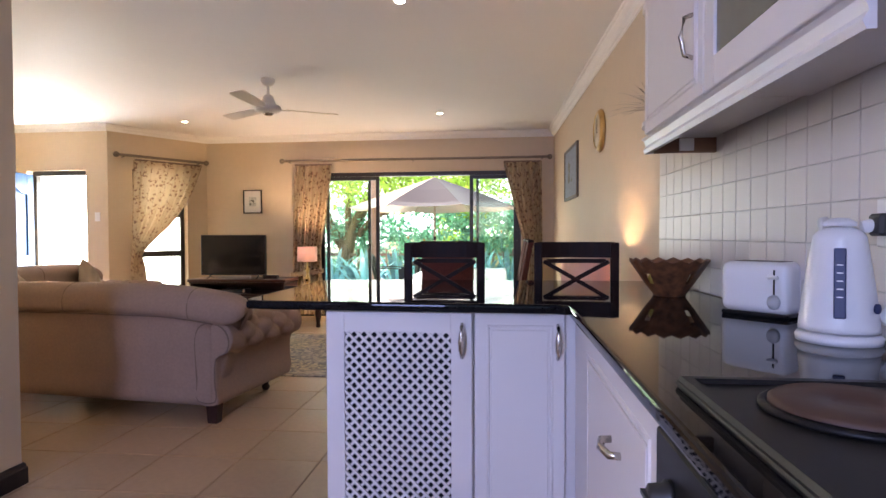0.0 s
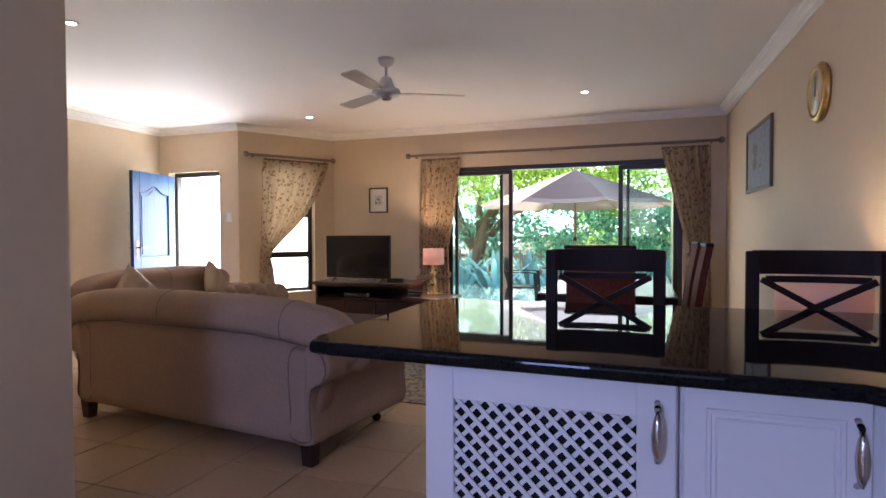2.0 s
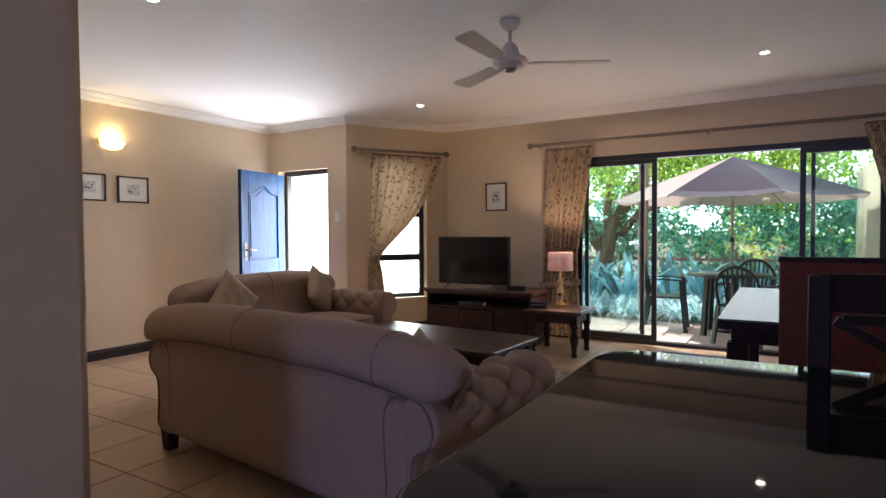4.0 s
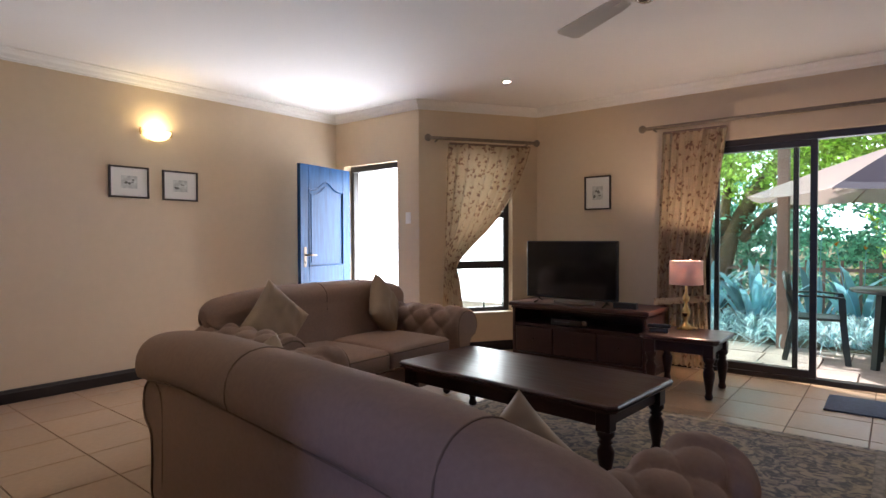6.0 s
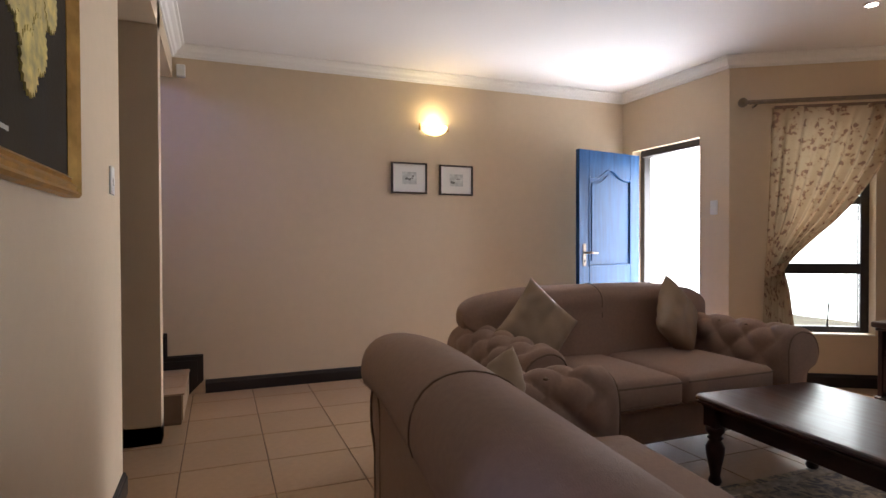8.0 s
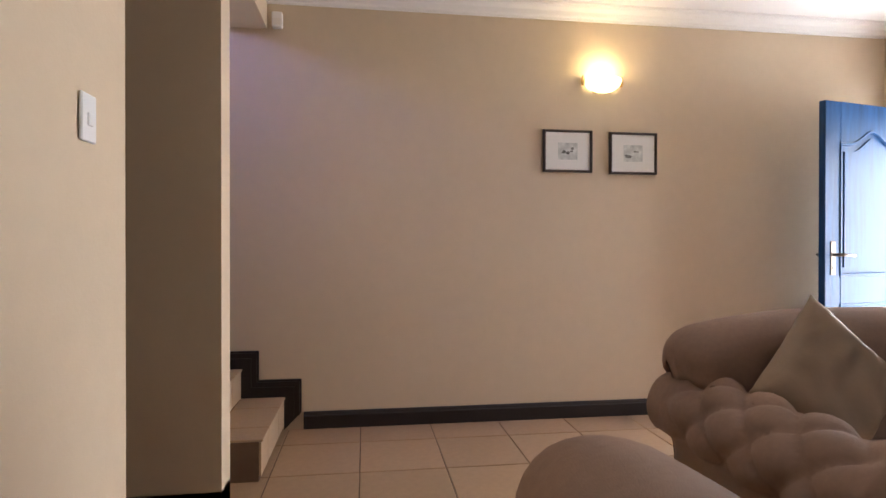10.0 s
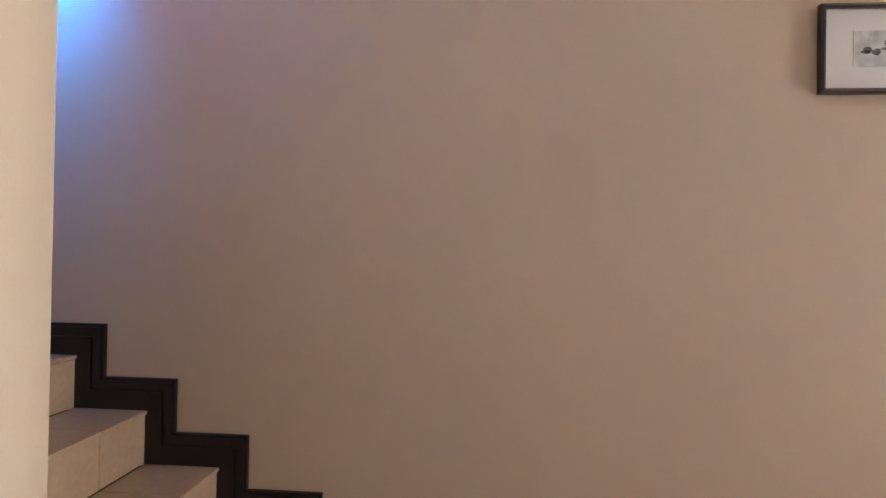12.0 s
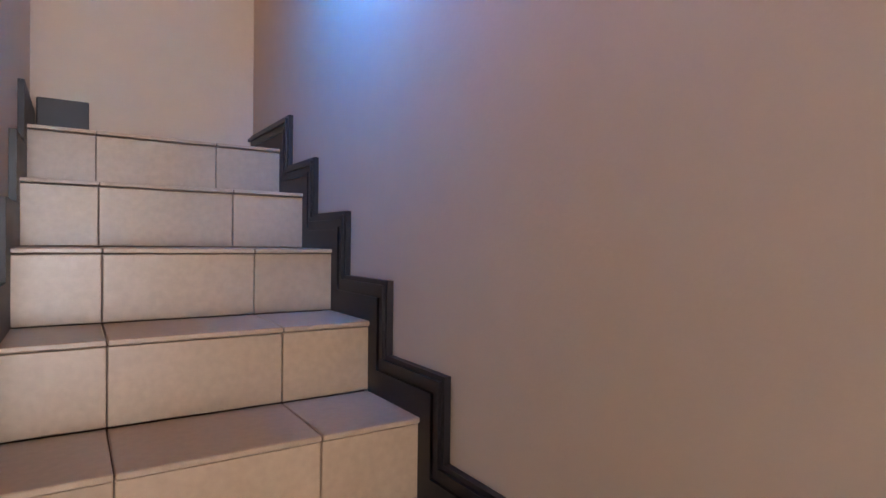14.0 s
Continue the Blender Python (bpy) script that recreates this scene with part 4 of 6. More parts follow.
def picture(m, w, h, label, seed, fw=0.014, mount=0.30, frame_mat=None, paper=(0.55, 0.56, 0.52)):
    """A framed print: its face looks along -y in its own axes."""
    p = thing("picture", m, label, "picture")
    fm = frame_mat or M_FRAME
    loop = [(-w / 2 + fw / 2, 0, -h / 2 + fw / 2), (w / 2 - fw / 2, 0, -h / 2 + fw / 2), (w / 2 - fw / 2, 0, h / 2 - fw / 2), (-w / 2 + fw / 2, 0, h / 2 - fw / 2)]
    part("frame", sweep([(-fw / 2, -0.012), (fw / 2, -0.012), (fw / 2, 0.008), (0, 0.012), (-fw / 2, 0.008)], loop, closed=True, up=(0, -1, 0)), fm, p, m=pose(0, -0.012, 0))
    part("mount", box(-w / 2 + fw, w / 2 - fw, -0.010, -0.006, -h / 2 + fw, h / 2 - fw), M_MOUNT, p)
    iw, ih = w * (1 - 2 * mount), h * (1 - 2 * mount)
    pr = part("print", box(-iw / 2, iw / 2, -0.0115, -0.010, -ih / 2, ih / 2), mat("print_paper_%d" % seed, paper, 0.7, noise_scale=30, amount=0.25), p)
    bm = bmesh.new()
    for poly in sketch(seed, iw, ih):
        poly = [(max(-iw / 2, min(iw / 2, x)), max(-ih / 2, min(ih / 2, z))) for x, z in poly]
        bm.faces.new([bm.verts.new((x, -0.0118, z)) for x, z in poly])
    part("drawing", bm, mat("print_ink", (0.16, 0.16, 0.14), 0.8, noise_scale=60, amount=0.6), pr)
    return p


picture(pose(XW + 0.001, 4.838, 1.66, 0, 0, 90), 0.315, 0.262, "small framed harbour engraving under the wall light", 3)
picture(pose(XW + 0.001, 5.268, 1.655, 0, 0, 90), 0.315, 0.262, "small framed ship engraving beside its twin", 4)
picture(pose(-2.955, YN - 0.001, 1.63, 0, 0, 0), 0.275, 0.335, "small framed tower print above the television", 5)
picture(pose(xe(6.566) - 0.001, 6.566, 1.80, 0, 0, -90 + EAST), 0.90, 0.556, "dark-framed boat painting on the dining wall", 8, fw=0.03, mount=0.04, frame_mat=mat("grey_wood_frame", (0.10, 0.075, 0.055), 0.5), paper=(0.20, 0.23, 0.28))

cl = thing("barometer", pose(xe(5.02) - 0.001, 5.02, 1.97, 0, 0, -90 + EAST) @ Matrix.Diagonal((1.14, 1.0, 1.14, 1)), "round brass and wood barometer on the dining wall", "barometer")
bm = lathe([(0.05, 0), (0.145, 0.0), (0.150, 0.015), (0.135, 0.035), (0.118, 0.040), (0.112, 0.03)], 36)
part("rim", bm, M_BRASS, cl, m=pose(0, 0, 0, 90, 0, 0))
part("dial", lathe([(0.005, 0.033), (0.112, 0.033), (0.112, 0.026)], 32), mat("dial_cream", (0.6, 0.5, 0.33), 0.3), cl, m=pose(0, 0, 0, 90, 0, 0))
part("needle", box(-0.004, 0.004, -0.037, -0.034, -0.02, 0.08), M_BLACK, cl)

# painting of chrysanthemums in a gilt frame
M_GILT = mat("gilt_frame", (0.50, 0.30, 0.09), 0.38, metal=0.75, noise_scale=15, amount=0.25, bump=0.2, bump_scale=50)
PW, PH = 0.72, 0.92
px0, pz0 = -2.949, 1.253
pt = thing("flower_painting", pose(px0 + PW / 2, YK + 0.001, pz0 + PH / 2, 0, 0, 180), "gilt-framed painting of yellow chrysanthemums on dark ground", "painting")
F2 = 0.029
loop = [(-PW / 2 + F2, 0, -PH / 2 + F2), (PW / 2 - F2, 0, -PH / 2 + F2), (PW / 2 - F2, 0, PH / 2 - F2), (-PW / 2 + F2, 0, PH / 2 - F2)]
gilt = [(-0.029, -0.02), (0.029, -0.02), (0.029, 0.010), (0.021, 0.018), (0.010, 0.008), (0.0, 0.012), (-0.014, -0.002), (-0.021, 0.004), (-0.029, -0.004)]
part("frame", sweep(gilt, loop, closed=True, up=(0, -1, 0)), M_GILT, pt, m=pose(0, -0.022, 0))
cv = part("canvas", box(-PW / 2 + 0.056, PW / 2 - 0.056, -0.016, -0.004, -PH / 2 + 0.056, PH / 2 - 0.056), mat("painting_ground", (0.030, 0.022, 0.012), 0.7, spec=0.15, noise_scale=4, amount=0.6, bump=0.2, bump_scale=90), pt)
rng = random.Random(12)
M_PETAL = mat("painted_yellow", (0.62, 0.50, 0.16), 0.5, noise_scale=25, amount=0.4)
for i in range(17):
    a = i * 2.4
    r = 0.045 * math.sqrt(i) * 1.15
    cx, cz = -0.02 + r * math.cos(a) * 0.85, 0.05 + r * math.sin(a) * 1.2
    cx, cz = max(-0.20, min(0.20, cx)), max(-0.22, min(0.28, cz))
    n = 40
    R0 = 0.055 + 0.015 * rng.random()
    pts = [(cx + R0 * (1 if k % 2 else 0.82) * math.cos(2 * math.pi * k / n), cz + R0 * 1.15 * (1 if k % 2 else 0.82) * math.sin(2 * math.pi * k / n)) for k in range(n)]
    fl = part("painted_flower", prism(pts, -0.0185 - 0.0002 * i, -0.016), M_PETAL, cv)
part("signature", box(-0.24, -0.17, -0.0165, -0.016, -0.365, -0.355), mat("paint_white", (0.6, 0.6, 0.55), 0.6), cv)


def switch(m, label, w=0.072, h=0.115, rockers=1):
    s = thing("light_switch", m, label, "light switch")
    part("plate", box(-w / 2, w / 2, -0.009, 0, -h / 2, h / 2, bev=0.003), M_WHITEP, s)
    for k in range(rockers):
        part("rocker", box(-0.012, 0.012, -0.013, -0.009, -0.02 + 0.035 * (k - (rockers - 1) / 2) , 0.012 + 0.035 * (k - (rockers - 1) / 2), bev=0.002), M_WHITEP, s)


switch(pose(-4.495, YD - 0.001, 1.39), "white plastic double light switch beside the front door", rockers=2)
switch(pose(-3.673, YK + 0.001, 1.375, 0, 0, 180), "white plastic light switch beside the gilt painting")
sn = thing("motion_sensor", pose(XW + 0.001, 3.09, 2.37), "small white alarm motion sensor under the cornice", "motion sensor")
part("casing", box(0, 0.045, -0.03, 0.03, -0.045, 0.045, bev=0.008, seg=2), M_WHITEP, sn)
part("lens", box(0.045, 0.047, -0.02, 0.02, -0.035, 0.005), M_MOUNT, sn)

# ---- kitchen ----
def cab_door(parent, x0, x1, z0, z1, y, name="door", facing=-1, field=True):
    """A door in a plane of constant y, that looks along -y."""
    d = part(name, box(x0, x1, y, y + 0.02, z0, z1, bev=0.003), M_CUPB, parent)
    if field:
        a, b, c, e = x0 + 0.06, x1 - 0.06, z0 + 0.06, z1 - 0.06
        part("raised_panel", box(a, b, y - 0.004, y, c, e, bev=0.0035), M_CUPB, d)
        part("groove", sweep([(-0.006, -0.001), (0.006, -0.001), (0.003, 0.004), (-0.003, 0.004)], [(a - 0.012, y, c - 0.012), (b + 0.012, y, c - 0.012), (b + 0.012, y, e + 0.012), (a - 0.012, y, e + 0.012)], closed=True, up=(0, -1, 0)), M_CUPB, d)
    return d


def spoon_handle(parent, x, z, y, L=0.125):
    h = part("handle", tube([(x, y, z + L / 2), (x, y - 0.022, z + L / 2 - 0.01), (x, y - 0.032, z + 0.01), (x, y - 0.022, z - L / 2 + 0.012), (x, y, z - L / 2)], 0.006, 10), M_CHROME, parent, "brushed metal handle")
    part("grip", lathe([(0.003, -0.055), (0.011, -0.03), (0.013, 0.0), (0.009, 0.03), (0.003, 0.05)], 12), M_CHROME, h, m=pose(x, y - 0.028, z))


pen = thing("base_cupboard", pose(0, 0, 0), "white painted cupboard with a lattice door under the granite counter", "kitchen cupboard")
part("body", box(-0.057, 0.505, 2.492, 2.80, 0.0, 0.865, bev=0.002), M_CUPB, pen)
dl = part("door", box(-0.052, 0.018, 2.47, 2.49, 0.02, 0.858, bev=0.002), M_CUPB, pen)
part("stile", box(0.422, 0.500, 2.47, 2.49, 0.02, 0.858, bev=0.002), M_CUPB, dl)
part("rail", box(0.018, 0.422, 2.47, 2.49, 0.782, 0.858, bev=0.002), M_CUPB, dl)
part("rail", box(0.018, 0.422, 2.47, 2.49, 0.02, 0.095, bev=0.002), M_CUPB, dl)
# black sheet put in for the shade inside the cupboard
part("dark_backing", box(0.018, 0.422, 2.4885, 2.4915, 0.095, 0.782), mat("void_shade", (0.01, 0.01, 0.01), 0.9), dl)


def lattice_strips(sign, y):
    bm = bmesh.new()
    x0, x1, z0, z1 = 0.016, 0.424, 0.093, 0.784
    w = 0.0050
    p = 0.0388
    k = -60
    while k < 80:
        c = k * p
        pts = []
        # line: z = z0 + sign*(x - x0) + c
        for x in (x0, x1):
            z = z0 + sign * (x - x0) + c
            if z0 <= z <= z1: pts.append((x, z))
        for z in (z0, z1):
            x = x0 + sign * (z - z0 - c)
            if x0 < x < x1: pts.append((x, z))
        if len(pts) == 2 and math.dist(*pts) > 0.01:
            sweep([(-w, -0.0025), (w, -0.0025), (w, 0.0025), (-w, 0.0025)], [(pts[0][0], y, pts[0][1]), (pts[1][0], y, pts[1][1])], bm=bm, up=(0, -1, 0))
        k += 1
    return bm


tagged(part("lattice", lattice_strips(1, 2.480), M_CUPB, dl), kind="")
tagged(part("lattice", lattice_strips(-1, 2.4745), M_CUPB, dl), kind="")
spoon_handle(dl, 0.463, 0.755, 2.47)
c2 = thing("base_cupboard", pose(0, 0, 0), "white painted cupboard with one raised panel door", "kitchen cupboard")
part("body", box(0.507, 1.30, 2.492, 2.80, 0.0, 0.865, bev=0.002), M_CUPB, c2)
d = cab_door(c2, 0.512, 0.838, 0.02, 0.858, 2.47)
spoon_handle(d, 0.812, 0.755, 2.47)


def side_unit(y0, y1, label, doors, handle_y):
    """A unit along the east wall, that looks along -x."""
    u = thing("base_cupboard", pose(0.862, 0, 0, 0, 0, -90), label, "kitchen cupboard")
    # own axes: x runs along -y, so that y in its own axes is depth
    part("body", box(-y1, -y0, 0.012, XK - 0.87, 0.0, 0.865, bev=0.002), M_CUPB, u)
    for a, b in doors:
        d = cab_door(u, -b, -a, 0.02, 0.858, -0.010)
        hx = -handle_y
        part("handle", tube([(hx - 0.05, -0.010, 0.70), (hx - 0.045, -0.035, 0.70), (hx, -0.045, 0.70), (hx + 0.045, -0.035, 0.70), (hx + 0.05, -0.010, 0.70)], 0.008, 10), M_CHROME, d)
    return u


side_unit(1.275, 2.465, "white painted corner cupboard beside the black oven", [(1.29, 2.05)], 1.60)
side_unit(-1.2, 0.66, "white painted cupboard on the near side of the oven", [(0.06, 0.65)], 0.2)
M_HOB = mat("black_enamel", (0.009, 0.008, 0.008), 0.38, spec=0.2)
ov = thing("oven", pose(0, 0, 0), "black built-in electric oven with round control knobs", "oven")
part("body", box(0.862, XK - 0.02, 0.67, 1.27, 0.02, 0.862, bev=0.004), M_HOB, ov)
part("control_panel", box(0.842, 0.862, 0.675, 1.265, 0.70, 0.860, bev=0.003), M_HOB, ov)
part("door", box(0.838, 0.862, 0.675, 1.265, 0.05, 0.69, bev=0.004), M_HOB, ov)
for k in range(5):
    kn = part("knob", lathe([(0.024, 0), (0.024, 0.006), (0.020, 0.010), (0.018, 0.028), (0.012, 0.032)], 20), M_PLAST, ov, m=pose(0.842, 1.19 - 0.10 * k, 0.785, 0, -90, 0))
    part("pointer", box(-0.003, 0.003, -0.02, 0.02, 0.030, 0.036), M_PLAST, kn)
part("handle", tube([(0.838, 0.74, 0.64), (0.80, 0.74, 0.64), (0.80, 1.20, 0.64), (0.838, 1.20, 0.64)], 0.010, 10), M_HOB, ov)

# worktop with a rounded front edge
outline = [(0.835, -1.2), (xe(-1.2) - 0.001, -1.2), (xe(3.47) - 0.001, 3.47), (-0.30, 3.47), (-0.365, 3.42), (-0.383, 3.35), (-0.383, 2.52), (-0.36, 2.455), (-0.30, 2.44), (0.80, 2.395), (0.835, 2.37)]
bm = prism(outline, 0.866, 0.90, axis="z")
bmesh.ops.bevel(bm, geom=[e for e in bm.edges if abs(e.verts[0].co.z - e.verts[1].co.z) < 1e-6], offset=0.012, segments=4, affect="EDGES", profile=0.5)
wt = tagged(part("worktop", bm, M_GRAN), "polished black granite worktop with rounded edges", "worktop")

# hob
hb = thing("hob", pose(1.19, 1.05, 0.900), "black enamel electric hob with four solid plates", "hob")
part("tray", box(-0.30, 0.27, -0.29, 0.29, 0.0, 0.012, bev=0.005, seg=2), M_HOB, hb)
loop = [(-0.285, -0.275, 0.013), (0.255, -0.275, 0.013), (0.255, 0.275, 0.013), (-0.285, 0.275, 0.013)]
part("rim", sweep([(-0.012, -0.004), (0.012, -0.004), (0.008, 0.006), (-0.008, 0.006)], loop, closed=True), M_HOB, hb)
M_PLATE = mat("iron_plate", (0.085, 0.045, 0.032), 0.6, metal=0.2, noise_scale=14, amount=0.3)
for x, y, r in ((-0.12, 0.125, 0.102), (0.13, 0.13, 0.082), (-0.12, -0.13, 0.082), (0.13, -0.13, 0.102)):
    pl = part("hot_plate", lathe([(r, 0.012), (r, 0.024), (r - 0.006, 0.028), (r * 0.3, 0.028), (r * 0.26, 0.025), (0.005, 0.025)], 36), M_PLATE, hb, m=pose(x, y, 0))
    part("ring", lathe([(r + 0.012, 0.0125), (r + 0.012, 0.018), (r + 0.004, 0.022), (r + 0.002, 0.0125)], 36), M_HOB, pl)

# wall tiles
M_WT = mat("wall_tile", (0.64, 0.59, 0.55), 0.32, noise_scale=3, amount=0.03, rand=0.03)
M_WG = mat("wall_grout", (0.56, 0.53, 0.50), 0.9)
tw_ = structure("tile_bed", box(-0.006, -0.0005, -0.6, 3.468, 0.9005, 1.62), M_WG, "grout bed of the white wall tiles")
tw_.matrix_basis = pose(xe(0), 0, 0, 0, 0, EAST)
me_cache = {}
row_h, col_w = 0.1086, 0.1137
z = 0.902
while z < 1.60:
    y = 3.467
    while y > -0.4:
        a = max(y - col_w, -0.4)
        key = round(y - a, 4)
        ob = None
        if key in me_cache:
            ob = new("tile", me_cache[key]); ob.parent = tw_
        else:
            ob = part("tile", box(-0.004, 0.0, -(y - a) + 0.0016, -0.0016, 0.0014, row_h - 0.0014, bev=0.0012), M_WT, tw_)
            me_cache[key] = ob.data
        ob.location = (-0.0065, y, z)
        y = a
    z += row_h

# wall cupboards
M_LEAD = mat("obscured_glass", (0.17, 0.17, 0.13), 0.16, noise_scale=9, amount=0.08)
CX, CZ = 1.18, 1.470
for i, (a, b) in enumerate(((2.085, 2.755), (1.365, 2.08))):
    u = thing("wall_cupboard", pose(CX, 0, 0, 0, 0, -90), "white wall cupboard with a panelled door" if i == 0 else "white wall cupboard with a glazed door", "kitchen wall cupboard", "wall cupboards")
    part("body", box(-b, -a, 0.022, xe(b) - CX - 0.012, CZ + 0.06, 2.30, bev=0.002), M_CUPB, u)
    if i == 0:
        d = cab_door(u, -b + 0.003, -a - 0.003, CZ + 0.075, 2.29, 0.0)
        hx = -a - 0.08
    else:
        d = part("door", box(-b + 0.003, -b + 0.075, 0, 0.02, CZ + 0.075, 2.29, bev=0.003), M_CUPB, u)
        part("stile", box(-a - 0.075, -a - 0.003, 0, 0.02, CZ + 0.075, 2.29, bev=0.003), M_CUPB, d)
        part("rail", box(-b + 0.075, -a - 0.075, 0, 0.02, CZ + 0.075, CZ + 0.16, bev=0.003), M_CUPB, d)
        part("rail", box(-b + 0.075, -a - 0.075, 0, 0.02, 2.20, 2.29, bev=0.003), M_CUPB, d)
        part("glass", box(-b + 0.075, -a - 0.075, 0.008, 0.012, CZ + 0.16, 2.20), M_LEAD, d)
        hx = -a - 0.04
    part("handle", tube([(hx, 0, 1.80), (hx, -0.028, 1.79), (hx, -0.038, 1.735), (hx, -0.028, 1.68), (hx, 0, 1.67)], 0.007, 10), M_CHROME, d)
pel = tagged(part("pelmet", sweep([(0, -0.06), (0.016, -0.06), (0.022, -0.045), (0.012, -0.03), (0.020, -0.008), (0.030, 0.0), (0, 0.0)], [(CX + 0.022, 1.365, CZ + 0.06), (CX + 0.022, 2.775, CZ + 0.06)][::-1]), M_CUPB), "white moulded pelmet beneath the wall cupboards", "pelmet")
part("end_board", box(CX + 0.024, xe(2.76) - 0.012, 2.745, 2.76, CZ, CZ + 0.058), M_CUPB, pel)
M_RAW = mat("brown_board", (0.20, 0.10, 0.05), 0.6, noise_scale=8, amount=0.2, stretch=(1, 6, 1))
sb = tagged(part("socket_board", box(CX + 0.034, xe(2.745) - 0.014, 2.722, 2.744, CZ - 0.002, CZ + 0.055), M_RAW), "brown timber board with a socket under the wall cupboard", "board")
part("socket", box(1.305, 1.36, 2.712, 2.722, CZ + 0.004, CZ + 0.052, bev=0.002), M_WHITEP, sb)
hd_ = thing("extractor_hood", pose(0, 0, 0), "pale extractor hood above the black electric hob", "extractor hood")
part("body", box(CX + 0.01, xe(1.36) - 0.012, 0.76, 1.36, CZ + 0.05, CZ + 0.17, bev=0.006), M_CUPB, hd_)
part("front_strip", box(CX - 0.004, CX + 0.008, 0.76, 1.36, CZ + 0.055, CZ + 0.085, bev=0.002), M_CUPB, hd_)
part("chimney", box(CX + 0.06, xe(1.25) - 0.012, 0.92, 1.20, CZ + 0.171, 2.50, bev=0.004), M_CUPB, hd_)
es = thing("end_shelf", pose(0, 0, 0), "white curved open shelf at the end of the wall cupboards", "shelf")
for zz in (CZ + 0.11, 2.05, 2.28):
    xs = xe(2.97) - 0.001
    pts = [(xs, 2.765), (CX, 2.765)] + [(xs - (xs - CX) * math.cos(a), 2.78 + 0.20 * math.sin(a)) for a in [math.pi / 2 * k / 8 for k in range(9)]]
    part("board", prism(pts, zz, zz + 0.022, axis="z"), M_CUPB, es)


def spiky_plant(m, label, n, L, seed, colour):
    rng = random.Random(seed)
    p = thing("potted_plant", m, label, "plant")
    part("pot", lathe([(0.028, 0), (0.040, 0.06), (0.043, 0.065), (0.036, 0.066), (0.03, 0.055)], 18), M_WHITEP, p)
    bm = bmesh.new()
    for i in range(n):
        a, e = rng.random() * 6.283, 0.1 + 1.35 * rng.random()
        l = L * (0.6 + 0.5 * rng.random())
        prev = None
        for k in range(6):
            t = k / 5
            r = l * t * math.cos(e) ; zz = 0.06 + l * t * math.sin(e) - 0.35 * l * t * t * math.cos(e)
            w = 0.0035 * (1 - t) + 0.0004
            c = Vector((r * math.cos(a), r * math.sin(a), zz)); sd = Vector((-math.sin(a), math.cos(a), 0)) * w
            cur = (bm.verts.new(c - sd), bm.verts.new(c + sd))
            if prev: bm.faces.new((prev[0], prev[1], cur[1], cur[0]))
            prev = cur
    part("leaves", bm, mat("plant_leaf_%d" % seed, colour, 0.5, noise_scale=20, amount=0.4), p)


spiky_plant(pose(1.255, 2.86, CZ + 0.134), "dark spiky plant in a small white pot on the shelf", 130, 0.205, 4, (0.045, 0.040, 0.030))
# bowl, toaster, kettle
bw = thing("fruit_bowl", pose(1.275, 2.74, 0.9003) @ Matrix.Diagonal((0.87, 0.87, 0.87, 1)), "brown carved wooden bowl with cut-outs holding fruit", "bowl")
bm = bmesh.new()
n, rings = 64, []
for r, z in ((0.068, 0.0), (0.075, 0.014), (0.106, 0.055), (0.138, 0.105), (0.170, 0.158), (0.175, 0.163), (0.163, 0.161), (0.130, 0.107), (0.098, 0.058), (0.066, 0.020)):
    rings.append([(r * math.cos(2 * math.pi * i / n), r * math.sin(2 * math.pi * i / n), z + (0.007 * math.cos(2 * math.pi * i * 16 / n) if z > 0.155 else 0)) for i in range(n)])
R = [[bm.verts.new(p) for p in r] for r in rings]
for k in range(len(R) - 1):
    for i in range(n):
        hole = k in (2, 7) and (i % 16) in (4, 5, 6)
        if not hole: bm.faces.new((R[k][i], R[k][(i + 1) % n], R[k + 1][(i + 1) % n], R[k + 1][i])).smooth = True
bm.faces.new(R[0][::-1]); bm.faces.new(R[-1])
part("body", bm, mat("carved_wood", (0.15, 0.06, 0.025), 0.45, noise_scale=28, amount=0.6), bw)
for i, (x, y, c) in enumerate(((0.03, 0.02, (0.55, 0.42, 0.05)), (-0.035, 0.015, (0.35, 0.28, 0.06)), (0.0, -0.04, (0.20, 0.10, 0.05)))):
    f = part("fruit", lathe([(0.002, -0.034), (0.022, -0.026), (0.034, 0), (0.024, 0.024), (0.003, 0.032)], 16), mat("fruit_%d" % i, c, 0.4, noise_scale=10, amount=0.2), m=pose(1.275 + x * 1.3, 2.74 + y * 1.3, 0.9003 + 0.055 + 0.01 * i))
    tagged(f, "round ripe fruit lying in the carved bowl", "fruit")

ts = thing("toaster", pose(1.40, 2.20, 0.9003, 0, 0, -48) @ Matrix.Diagonal((0.74, 0.86, 0.88, 1)), "white plastic two-slice toaster with grey browning dial", "toaster")
bm = box(-0.135, 0.135, -0.08, 0.08, 0.012, 0.185, bev=0.032, seg=5)
part("body", bm, M_WHITEP, ts, smooth=True)
part("base", box(-0.13, 0.13, -0.075, 0.075, 0.0, 0.016, bev=0.004), M_BLACK, ts)
for y in (-0.028, 0.028): part("slot", box(-0.095, 0.095, y - 0.013, y + 0.013, 0.183, 0.1865), M_BLACK, ts)
part("lever_slot", box(0.078, 0.084, -0.0815, -0.079, 0.07, 0.16), M_BLACK, ts)
part("lever", box(0.062, 0.100, -0.10, -0.08, 0.130, 0.143, bev=0.004), M_WHITEP, ts)
part("dial", lathe([(0.024, 0), (0.024, 0.010), (0.018, 0.018), (0.004, 0.018)], 24), mat("grey_dial", (0.45, 0.45, 0.45), 0.35), ts, m=pose(0.082, -0.079, 0.055, 90, 0, 0))

